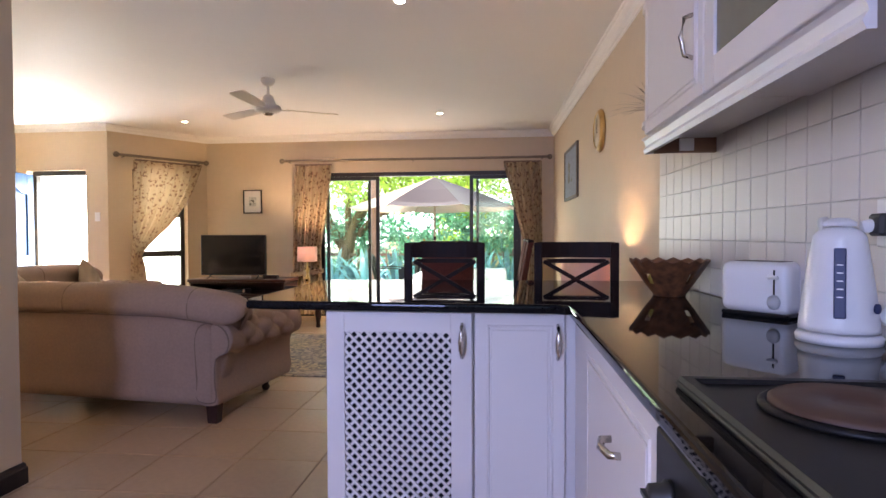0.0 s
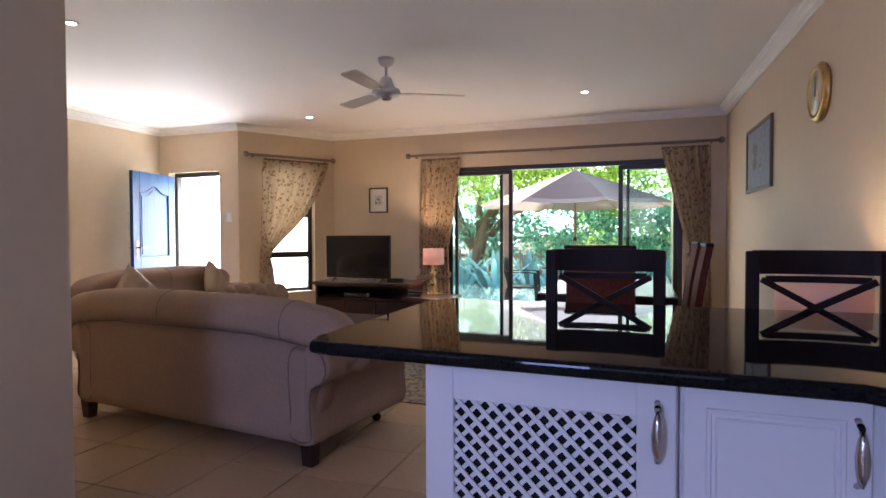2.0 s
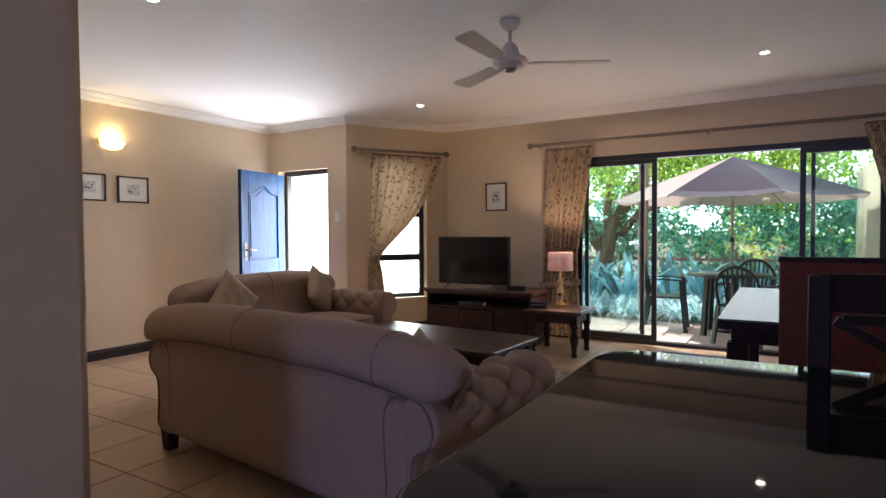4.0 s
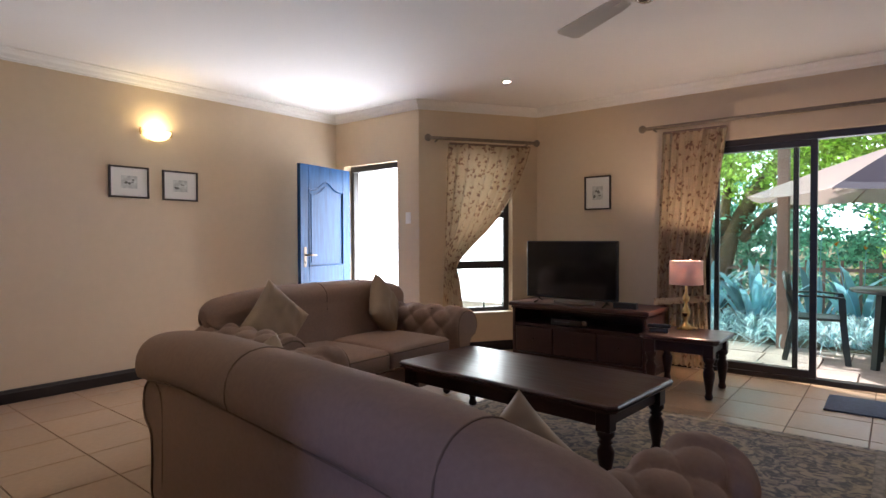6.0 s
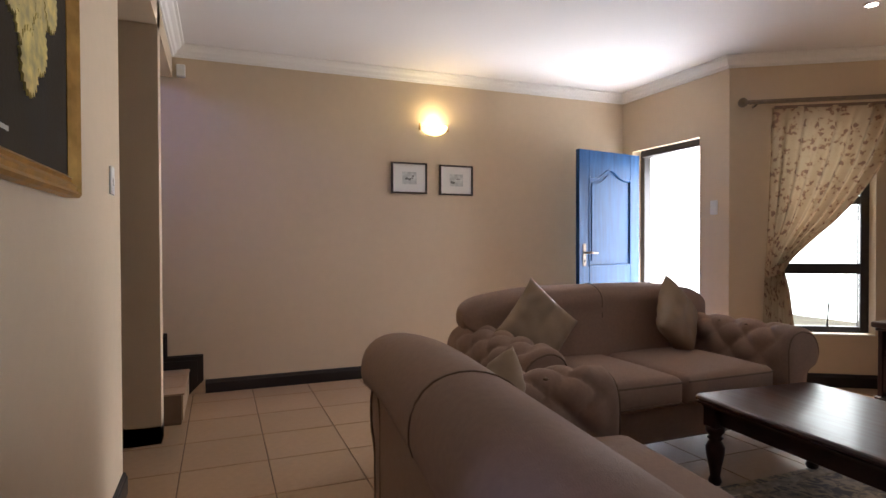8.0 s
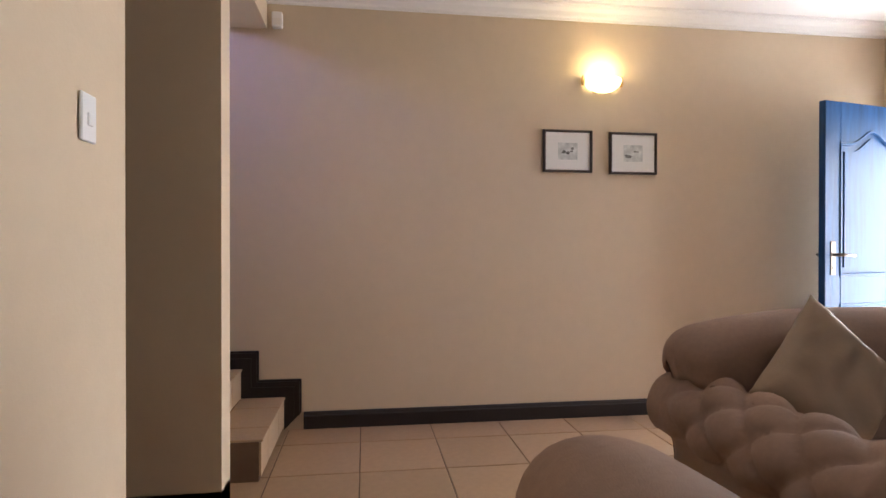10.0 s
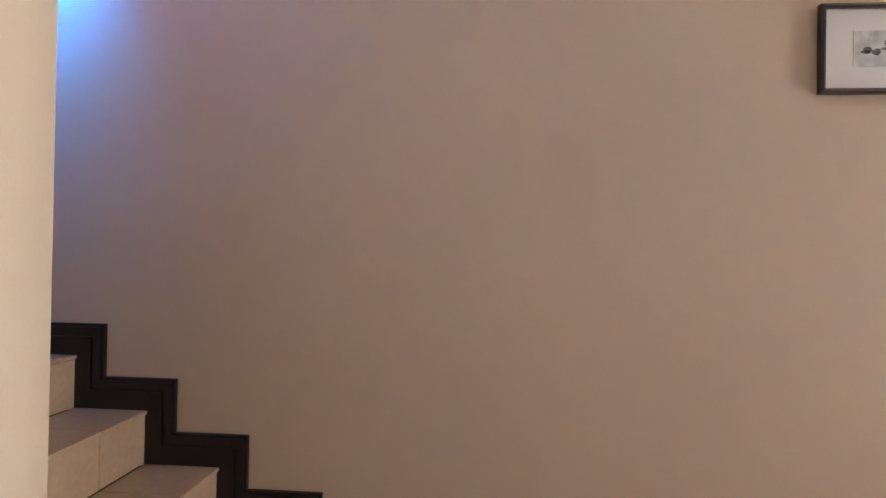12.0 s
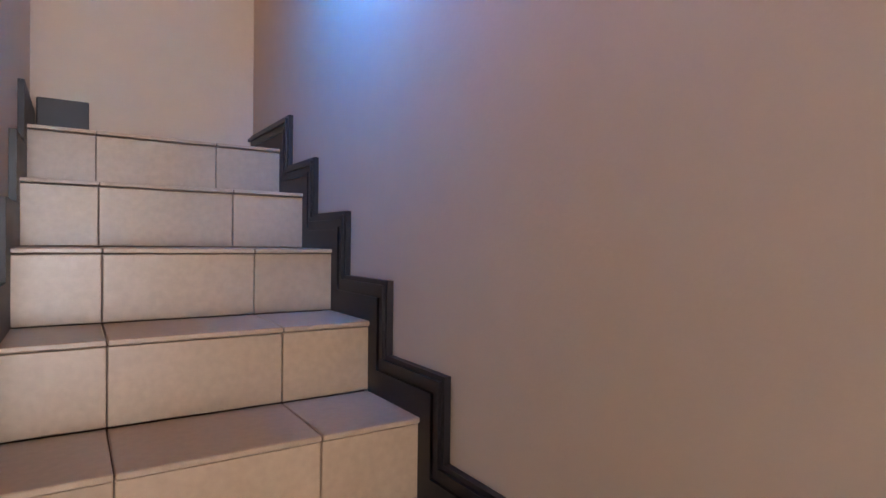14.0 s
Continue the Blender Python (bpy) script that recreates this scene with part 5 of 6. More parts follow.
kt = thing("kettle", pose(1.375, 1.77, 0.9003, 0, 0, -12) @ Matrix.Diagonal((0.95, 0.95, 1.10, 1)), "white plastic electric kettle with blue gauge on its base", "kettle")
part("base", lathe([(0.088, 0), (0.090, 0.012), (0.084, 0.02)], 32), M_WHITEP, kt)
rows = []
for k in range(22):
    t = k / 21
    z = 0.024 + 0.215 * t
    r = 0.084 - 0.034 * t ** 1.2 - (0.030 * max(0, (t - 0.90) / 0.10) ** 2)
    rows.append([(r * math.cos(2 * math.pi * i / 36) * 1.0, r * 0.95 * math.sin(2 * math.pi * i / 36), z) for i in range(36)])
part("body", loft(rows), M_WHITEP, kt)
part("lid", lathe([(0.034, 0.238), (0.034, 0.246), (0.020, 0.254), (0.004, 0.256)], 24), M_WHITEP, kt)
part("handle", tube([(0.045, 0, 0.235), (0.085, 0, 0.245), (0.125, 0, 0.215), (0.132, 0, 0.15), (0.118, 0, 0.075), (0.085, 0, 0.045)], 0.014, 12), M_WHITEP, kt)
part("spout", tube([(-0.005, 0.040, 0.19), (-0.008, 0.068, 0.225), (-0.010, 0.088, 0.252)], 0.014, 10), M_WHITEP, kt)
M_BLUE = mat("gauge_blue", (0.025, 0.035, 0.10), 0.5)
g = part("water_gauge", box(-0.012, 0.012, -0.003, 0.003, -0.075, 0.065, bev=0.0028, seg=3), M_BLUE, kt, m=pose(-0.020, -0.0725, 0.13, -8, 0, -14))
for k in range(5): part("gauge_mark", box(-0.006, 0.006, -0.0036, -0.0030, -0.034 + 0.016 * k, -0.032 + 0.016 * k), M_WHITEP, g)
part("switch", lathe([(0.010, 0), (0.010, 0.006), (0.004, 0.009)], 16), M_BLUE, kt, m=pose(0.055, -0.060, 0.075, 90, 0, 42))
ck = thing("wall_socket", pose(xe(1.72) - 0.013, 1.72, 1.17, 0, 0, -90 + EAST), "white double plug socket on the tiled kitchen wall", "socket")
part("plate", box(-0.075, 0.075, -0.009, 0, -0.055, 0.055, bev=0.003), M_WHITEP, ck)
part("plug", box(-0.05, -0.005, -0.045, -0.009, -0.03, 0.02, bev=0.006), M_PLAST, ck)
part("rocker", box(0.03, 0.05, -0.013, -0.009, 0.01, 0.035), M_WHITEP, ck)

# ---- stools at the counter and dining furniture ----
def cross_chair(m, seat_z, top_z, w, label, name="bar_stool", cat="bar stool", group="counter stools"):
    """Faces -y (towards the counter); its back stands at y=0.4."""
    c = thing(name, m, label, cat, group)
    def arc(x): return 0.035 * (1 - (x / (w / 2)) ** 2)
    def curved(z0, z1, t, x0=-w / 2, x1=w / 2):
        n = 10
        bm = bmesh.new()
        A = []
        for i in range(n + 1):
            x = x0 + (x1 - x0) * i / n
            y = 0.36 + arc(x)
            A.append([bm.verts.new(p) for p in ((x, y, z0), (x, y + t, z0), (x, y + t, z1), (x, y, z1))])
        for p, q in zip(A, A[1:]):
            for k in range(4): bm.faces.new((p[k], p[(k + 1) % 4], q[(k + 1) % 4], q[k]))
        bm.faces.new(A[0][::-1]); bm.faces.new(A[-1])
        bmesh.ops.recalc_face_normals(bm, faces=bm.faces)
        return bm
    part("top_rail", curved(top_z - 0.085, top_z, 0.022), M_FLEG, c)
    part("lower_rail", curved(top_z - 0.345, top_z - 0.30, 0.020), M_FLEG, c)
    part("mid_rail", curved(top_z - 0.115, top_z - 0.092, 0.018, -w / 2 + 0.045, w / 2 - 0.045), M_FLEG, c)
    for s in (-1, 1):
        part("back_post", box(s * w / 2 - 0.022, s * w / 2 + 0.022, 0.355, 0.385, 0, top_z - 0.003, bev=0.004), M_FLEG, c)
        part("front_leg", box(s * w / 2 - 0.020, s * w / 2 + 0.020, 0.0, 0.04, 0, seat_z - 0.03, bev=0.004), M_FLEG, c)
        part("cross_slat", sweep([(-0.011, -0.008), (0.011, -0.008), (0.011, 0.008), (-0.011, 0.008)],
             [(-s * (w / 2 - 0.03), 0.372, top_z - 0.31), (0, 0.36 + 0.035 + 0.008 * s, top_z - 0.205), (s * (w / 2 - 0.03), 0.372, top_z - 0.105)], up=(0, 1, 0)), M_FLEG, c)
        part("stretcher", box(s * w / 2 - 0.012, s * w / 2 + 0.012, 0.04, 0.355, 0.25, 0.28), M_FLEG, c)
    part("stretcher", box(-w / 2 + 0.02, w / 2 - 0.02, 0.01, 0.03, 0.25, 0.28), M_FLEG, c)
    part("seat", box(-w / 2 - 0.01, w / 2 + 0.01, -0.02, 0.36, seat_z - 0.05, seat_z, bev=0.018, seg=3), mat("brown_leather", (0.06, 0.022, 0.014), 0.4, noise_scale=12, amount=0.2), c)
    return c


s0 = cross_chair(pose(0.290, 3.145, 0), 0.66, 1.105, 0.405, "dark espresso bar stool with cross back tucked under the granite counter")
copy_thing(s0, pose(0.995, 3.145, 0, 0, 0, -2))

M_SILK = mat("striped_upholstery", (0.11, 0.035, 0.025), 0.9, spec=0.15, noise_scale=18, amount=0.35, stretch=(14, 14, 0.3))


def dining_chair(m, label):
    c = thing("dining_chair", m, label, "dining chair", "chairs round the dining table")
    rows = []
    for k in range(15):
        z = 0.42 + 0.67 * k / 14
        y = 0.19 + 0.09 * (k / 14) ** 1.6
        sec = [(-0.19, y), (0.19, y), (0.195, y + 0.02), (0.19, y + 0.045), (-0.19, y + 0.045), (-0.195, y + 0.02)]
        rows.append([(a, b, z) for a, b in sec])
    part("backrest", loft(rows), M_SILK, c, smooth=False)
    part("top_rail", box(-0.20, 0.20, 0.27, 0.325, 1.075, 1.10, bev=0.008), M_FLEG, c)
    part("seat", box(-0.21, 0.21, -0.22, 0.22, 0.42, 0.48, bev=0.02, seg=3), M_SILK, c)
    for x in (-0.18, 0.18):
        for y in (-0.19, 0.19): part("leg", box(x - 0.02, x + 0.02, y - 0.02, y + 0.02, 0, 0.42, bev=0.003), M_FLEG, c)
    return c


dc = dining_chair(pose(0.20, 4.88, 0, 0, 0, 180), "dark high-back upholstered dining chair at the table's end")
for x, y, r in ((0.56, 5.60, -90), (0.56, 6.30, -88)):
    tagged(copy_thing(dc, pose(x, y, 0, 0, 0, r)), "dark high-back upholstered dining chair along the east wall")
dt = thing("dining_table", pose(0.19, 6.12, 0), "dark dining table with a pale frosted glass top", "dining table")
part("glass_top", box(-0.46, 0.46, -0.93, 0.93, 0.742, 0.752, bev=0.003), mat("frosted_glass_top", (0.13, 0.18, 0.155), 0.22, spec=0.2), dt)
part("frame", box(-0.46, 0.46, -0.93, 0.93, 0.70, 0.741, bev=0.004), M_FLEG, dt)
part("apron", box(-0.40, 0.40, -0.86, 0.86, 0.62, 0.70, bev=0.004), M_FLEG, dt)
for x in (-0.37, 0.37):
    for y in (-0.82, 0.82): part("leg", box(x - 0.05, x + 0.05, y - 0.05, y + 0.05, 0, 0.62, bev=0.005), M_FLEG, dt)

con = thing("console_table", pose(1.13, 4.05, 0), "small dark square table beside the east wall", "side table")
part("tabletop", box(-0.20, 0.20, -0.22, 0.22, 0.53, 0.56, bev=0.006), M_WOOD, con)
for x in (-0.17, 0.17):
    for y in (-0.19, 0.19): part("leg", box(x - 0.018, x + 0.018, y - 0.018, y + 0.018, 0, 0.53, bev=0.003), M_WOODX, con)
lamp_thing(pose(1.16, 4.05, 0.56), "lit table lamp with wide peach shade against the dining wall", 0.47, 0.18, 0.22, 4)

# ---- rug and mat ----
M_RUG = bpy.data.materials.new("patterned_rug")
M_RUG.use_nodes = True
_t = M_RUG.node_tree
_b = _t.nodes["Principled BSDF"]; _b.inputs["Roughness"].default_value = 0.95
_co = _t.nodes.new("ShaderNodeTexCoord")
_n1 = _t.nodes.new("ShaderNodeTexNoise"); _n1.inputs["Scale"].default_value = 16; _n1.inputs["Detail"].default_value = 6; _n1.inputs["Distortion"].default_value = 1.5
_n2 = _t.nodes.new("ShaderNodeTexNoise"); _n2.inputs["Scale"].default_value = 2.2; _n2.inputs["Detail"].default_value = 2
_r1 = _t.nodes.new("ShaderNodeValToRGB"); _r2 = _t.nodes.new("ShaderNodeValToRGB")
for _q in (_n1, _n2): _t.links.new(_co.outputs["Object"], _q.inputs["Vector"])
_e = _r1.color_ramp.elements
_e[0].position, _e[0].color = 0.40, (0.13, 0.118, 0.112, 1)
_e[1].position, _e[1].color = 0.60, (0.42, 0.34, 0.24, 1)
_e = _r2.color_ramp.elements
_e[0].position, _e[0].color = 0.42, (0.84, 0.84, 0.92, 1)
_e[1].position, _e[1].color = 0.58, (1.0, 0.95, 0.85, 1)
_mx = _t.nodes.new("ShaderNodeMix"); _mx.data_type = "RGBA"; _mx.blend_type = "MULTIPLY"; _mx.inputs[0].default_value = 1
_t.links.new(_n1.outputs[0], _r1.inputs[0]); _t.links.new(_n2.outputs[0], _r2.inputs[0])
_t.links.new(_r1.outputs[0], _mx.inputs[6]); _t.links.new(_r2.outputs[0], _mx.inputs[7]); _t.links.new(_mx.outputs[2], _b.inputs["Base Color"])
rug = tagged(part("rug", box(-2.95, -0.60, 4.80, 6.72, 0.0, 0.010, bev=0.004), M_RUG), "faded grey-blue and beige patterned rug under the coffee table", "rug")
part("border", sweep([(-0.025, 0), (0.025, 0), (0.02, 0.004), (-0.02, 0.004)], [(-2.88, 4.87, 0.010), (-0.67, 4.87, 0.010), (-0.67, 6.65, 0.010), (-2.88, 6.65, 0.010)], closed=True), mat("rug_border", (0.30, 0.25, 0.19), 0.95, noise_scale=30, amount=0.4), rug)
tagged(part("doormat", box(-1.0, -0.28, 7.43, 7.88, 0.0, 0.012, bev=0.004), mat("blue_grey_mat", (0.07, 0.09, 0.14), 0.95, noise_scale=40, amount=0.3, bump=0.4, bump_scale=300)), "blue-grey doormat inside the sliding door", "doormat")

# ---- outside ----
M_PAVE = mat("patio_paving", (0.46, 0.39, 0.34), 0.8, noise_scale=4, amount=0.2, bump=0.3, bump_scale=30, rand=0.12, fine=0.08)
M_SOIL = mat("garden_soil", (0.22, 0.18, 0.12), 0.95, noise_scale=3, amount=0.3)
M_OUTW = mat("outside_plaster", (0.66, 0.58, 0.42), 0.8, noise_scale=2, amount=0.06, bump=0.2, bump_scale=40)
structure("ground", prism([(-60, 8.43), (60, 8.43), (60, 90), (-60, 90)], -0.3, -0.085, axis="z"), M_SOIL, "garden soil and lawn beyond the patio")
structure("ground_entrance", box(-30, NL.x + 0.3, YD + 0.22, 8.43, -0.3, -0.045), M_PAVE, "sunlit pale paving outside the front door")
structure("backdrop_sky_west", box(-40.2, -40, -10, 60, -1, 22), mat("pale_sky_west", (0.8, 0.85, 0.9), 1.0, emit=(0.95, 0.98, 1.0), power=3.5), "pale bright sky beyond the entrance")
structure("garden_wall", box(0.86, 1.06, 8.44, 11.2, -0.2, 1.95), M_OUTW, "pale yellow plastered garden wall beside the patio")
patio = structure("patio", box(-4.0, 1.0, 8.44, 10.0, -0.15, -0.035), M_GROUT, "bed of the sandstone patio paving")
rng = random.Random(5)
y = 8.45
while y < 9.98:
    h = 0.50
    x = -3.98 + rng.random() * 0.2
    while x < 0.95:
        w = rng.choice((0.50, 0.62, 0.75))
        part("paving_slab", box(x, min(x + w, 0.97) - 0.012, y, min(y + h, 10.0) - 0.012, -0.036, -0.018 + rng.random() * 0.003, bev=0.003), M_PAVE, patio)
        x += w
    y += h
structure("garden_bed", box(-4.2, 1.0, 10.0, 11.6, -0.12, -0.01, bev=0.0), M_SOIL, "planted bed along the patio")


def leaf_mat(name, colour, trans=0.35, tint=(1.6, 1.7, 1.0)):
    m = bpy.data.materials.new(name); m.use_nodes = True
    t = m.node_tree; b = t.nodes["Principled BSDF"]; b.inputs["Roughness"].default_value = 0.45
    g = t.nodes.new("ShaderNodeNewGeometry")
    r = t.nodes.new("ShaderNodeMapRange"); r.inputs[3].default_value, r.inputs[4].default_value = 0.45, 1.7
    v = t.nodes.new("ShaderNodeVectorMath"); v.operation = "SCALE"; v.inputs[0].default_value = colour
    t.links.new(g.outputs["Random Per Island"], r.inputs[0]); t.links.new(r.outputs[0], v.inputs["Scale"]); t.links.new(v.outputs[0], b.inputs["Base Color"])
    tr = t.nodes.new("ShaderNodeBsdfTranslucent"); mx = t.nodes.new("ShaderNodeMixShader"); mx.inputs[0].default_value = trans
    v2 = t.nodes.new("ShaderNodeVectorMath"); v2.operation = "MULTIPLY"; v2.inputs[1].default_value = tint
    t.links.new(v.outputs[0], v2.inputs[0]); t.links.new(v2.outputs[0], tr.inputs[0])
    t.links.new(b.outputs[0], mx.inputs[1]); t.links.new(tr.outputs[0], mx.inputs[2]); t.links.new(mx.outputs[0], t.nodes["Material Output"].inputs[0])
    return m


M_LEAF = leaf_mat("tree_leaf", (0.27, 0.38, 0.11), 0.55, (1.7, 1.8, 0.9))
M_LEAF2 = leaf_mat("hedge_leaf", (0.17, 0.36, 0.27), 0.5, (1.5, 1.7, 1.7))
M_STRAP = leaf_mat("strap_leaf", (0.44, 0.58, 0.60), 0.45, (1.4, 1.5, 1.5))
M_BLUEL = leaf_mat("broad_leaf", (0.25, 0.46, 0.52), 0.4, (1.4, 1.6, 1.7))
M_BARK = mat("bark", (0.20, 0.14, 0.09), 0.9, noise_scale=7, amount=0.4, bump=0.8, bump_scale=20, stretch=(1, 1, 0.3))


def leaf_cloud(blobs, n, size, seed):
    """Small folded leaves scattered through a set of balls (centre, radius)."""
    r = np.random.default_rng(seed)
    c = np.array([b[0] for b in blobs]); rad = np.array([b[1] for b in blobs])
    k = r.choice(len(blobs), n, p=rad ** 2 / (rad ** 2).sum())
    d = r.normal(size=(n, 3)); d /= np.linalg.norm(d, axis=1)[:, None]
    p = c[k] + d * (rad[k] * r.uniform(0.35, 1.0, n) ** 0.5)[:, None] * np.array([1, 1, 0.75])
    a = r.normal(size=(n, 3)); a /= np.linalg.norm(a, axis=1)[:, None]
    b = np.cross(a, r.normal(size=(n, 3))); b /= np.linalg.norm(b, axis=1)[:, None]
    s = size * r.uniform(0.6, 1.3, n)[:, None]
    v = np.stack([p - a * s, p + b * s * 0.42, p + a * s, p - b * s * 0.42], 1).reshape(-1, 3)
    f = np.arange(4 * n).reshape(-1, 4)
    me = bpy.data.meshes.new("leaves")
    me.from_pydata(v.tolist(), [], f.tolist())
    return me


def mesh_part(name, me, material, parent=None, label=""):
    me.materials.append(material)
    ob = new(name, me)
    if parent: ob.parent = parent
    if label: ob["label"] = label
    return ob


def branch(bm, pts, r0, r1, seg=10):
    n = len(pts)
    rings = []
    for i, p in enumerate(pts):
        p = Vector(p)
        d = (Vector(pts[min(i + 1, n - 1)]) - Vector(pts[max(i - 1, 0)])).normalized()
        s = d.cross(Vector((0.3, 1, 0.1))).normalized(); u = s.cross(d)
        r = r0 + (r1 - r0) * i / (n - 1)
        rings.append([bm.verts.new(p + (s * math.cos(a) + u * math.sin(a)) * r * (1 + 0.08 * math.sin(3 * a + i))) for a in [2 * math.pi * k / seg for k in range(seg)]])
    for a, b in zip(rings, rings[1:]):
        for i in range(seg): bm.faces.new((a[i], a[(i + 1) % seg], b[(i + 1) % seg], b[i])).smooth = True
    bm.faces.new(rings[0][::-1]); bm.faces.new(rings[-1])


def tree(m, label, limbs, blobs, n, size, seed, r0=0.14):
    t = thing("tree", m, label, "tree")
    bm = bmesh.new()
    for pts, a, b in limbs: branch(bm, pts, a, b)
    part("trunk", bm, M_BARK, t)
    mesh_part("crown", leaf_cloud(blobs, n, size, seed), M_LEAF, t)
    return t


rng = random.Random(9)
bl = [((rng.uniform(-2.2, 3.6), rng.uniform(-1.2, 1.8), rng.uniform(1.95, 3.2)), rng.uniform(0.30, 0.62)) for _ in range(38)]
tree(pose(-2.65, 12.0, -0.10), "leafy garden tree with a forked pale trunk behind the patio",
     [([(0.0, 0, 0), (-0.05, 0, 0.7), (0.10, 0, 1.3), (0.45, 0.1, 2.0), (0.9, 0.1, 2.6)], 0.17, 0.08),
      ([(-0.03, 0, 0.95), (-0.35, 0, 1.4), (-0.55, 0.1, 2.0), (-0.7, 0.2, 2.7)], 0.12, 0.06),
      ([(0.06, 0, 1.2), (0.02, 0, 1.7), (0.12, 0, 2.5)], 0.09, 0.05),
      ([(0.25, 0, 1.25), (0.6, -0.1, 1.62), (1.2, -0.2, 1.82), (2.0, -0.3, 1.95)], 0.075, 0.03)], bl, 19000, 0.050, 3)
bl = [((rng.uniform(-2.6, 3.2), rng.uniform(-1, 1.5), rng.uniform(0.9, 4.0)), rng.uniform(0.4, 0.9)) for _ in range(44)]
tree(pose(1.8, 14.2, -0.1), "dense green tree at the garden's far side", [([(0, 0, 0), (0.1, 0, 1.2), (0, 0.1, 2.6)], 0.14, 0.06)], bl, 26000, 0.06, 4)
# plain sheet that glows, added so the outdoors burns out white
structure("backdrop_distance", box(-22, -5.5, 12.0, 12.1, -0.1, 7), mat("white_glow", (0.8, 0.85, 0.9), 1.0, emit=(1.0, 0.99, 0.96), power=3.2), "plain white glowing backdrop added outside the front door")

for i in range(12):
    x = -5.2 + i * 0.95
    bl = [((rng.uniform(-0.5, 0.5), rng.uniform(-0.35, 0.35), rng.uniform(0.3, 1.95)), rng.uniform(0.25, 0.45)) for _ in range(13)]
    tagged(mesh_part("shrub", leaf_cloud(bl, 3600, 0.05, 20 + i), M_LEAF2), "low green leafy shrub in the garden bed", "shrub", "garden shrubs").matrix_basis = pose(x, 12.4 + 0.3 * math.sin(i * 2), -0.1)


def strap_clump(m, n, L, w, seed, material, droop=0.55, lean=(0.5, 1.45)):
    r = random.Random(seed)
    bm = bmesh.new()
    for i in range(n):
        a, e = r.random() * 6.283, lean[0] + (lean[1] - lean[0]) * r.random()
        l = L * (0.65 + 0.45 * r.random())
        ox, oy = 0.10 * L * math.cos(a) * r.random(), 0.10 * L * math.sin(a) * r.random()
        prev = None
        for k in range(6):
            t = k / 5
            rad = l * t * math.cos(e) + 0.15 * l * t * t
            z = max(0.005, l * t * math.sin(e) - droop * l * t * t * t)
            ww = w * (0.5 + 1.1 * t) * (1 - t ** 3) + 0.0006
            c = Vector((ox + rad * math.cos(a), oy + rad * math.sin(a), z)); sd = Vector((-math.sin(a), math.cos(a), 0.15)) * ww
            cur = (bm.verts.new(c - sd), bm.verts.new(c + sd))
            if prev: bm.faces.new((prev[0], prev[1], cur[1], cur[0])).smooth = True
            prev = cur
    return part("clump", bm, material, m=m)


k = 0
for x in np.arange(-4.0, 0.9, 0.34):
    for row in (10.15, 10.5):
        k += 1
        xx, yy = float(x) + rng.uniform(-0.1, 0.1), row + rng.uniform(-0.08, 0.08)
        o = strap_clump(pose(xx, yy, -0.012, 0, 0, rng.uniform(0, 360)), 110, 0.62, 0.009, k, M_STRAP)
        o.name = "grass_clump"
        tagged(o, "clump of narrow pale green strap leaves in the garden bed", "ornamental grass", "strap-leaf clumps")
for i in range(9):
    xx, yy = -3.7 + i * 0.55 + rng.uniform(-0.15, 0.15), 11.0 + rng.uniform(-0.15, 0.25)
    p = thing("broad_leaf_plant", pose(xx, yy, -0.012, 0, 0, 40 * i), "upright blue-green broad-leaved garden plant with orange flowers", "garden plant", "broad-leaved plants")
    o = strap_clump(None, 26, 1.15, 0.045, 60 + i, M_BLUEL, droop=0.25, lean=(0.95, 1.5)); o.name = "foliage"; o.parent = p
    bm = bmesh.new()
    for q in range(2):
        a = rng.uniform(0, 6.28)
        cx, cy, cz = 0.25 * math.cos(a), 0.25 * math.sin(a), rng.uniform(0.95, 1.25)
        for j in range(4):
            e = bm.verts.new((cx, cy, cz)); f = bm.verts.new((cx + 0.02, cy, cz + 0.02)); g = bm.verts.new((cx + 0.03 * math.cos(j + a), cy + 0.02, cz + 0.04 + 0.01 * j))
            bm.faces.new((e, f, g))
        part("stem", tube([(cx * 0.3, cy * 0.3, 0), (cx, cy, cz)], 0.005, 5), M_BLUEL, p)
    part("flower", bm, mat("orange_flower", (0.75, 0.28, 0.02), 0.5), p)

structure("boundary_wall", box(-3, 9, 17.6, 17.8, -0.2, 1.1), M_OUTW, "pale boundary wall behind the garden")
M_POST = mat("patio_post_paint", (0.36, 0.24, 0.20), 0.6, noise_scale=6, amount=0.15, stretch=(1, 1, 0.2))
ps = thing("patio_post", pose(-1.575, 9.85, -0.02), "pinkish brown timber patio post", "post")
part("post", box(-0.055, 0.055, -0.055, 0.055, 0, 2.7, bev=0.006), M_POST, ps)
fence = thing("fence", pose(0, 11.9, -0.085), "low brown timber fence behind the plants", "fence")
for i in range(26): part("picket", box(-4.2 + i * 0.2, -4.2 + i * 0.2 + 0.035, -0.012, 0.012, 0, 0.95, bev=0.003), M_POST, fence)
for z in (0.2, 0.8): part("rail", box(-4.25, 0.95, 0.013, 0.035, z, z + 0.05), M_POST, fence)

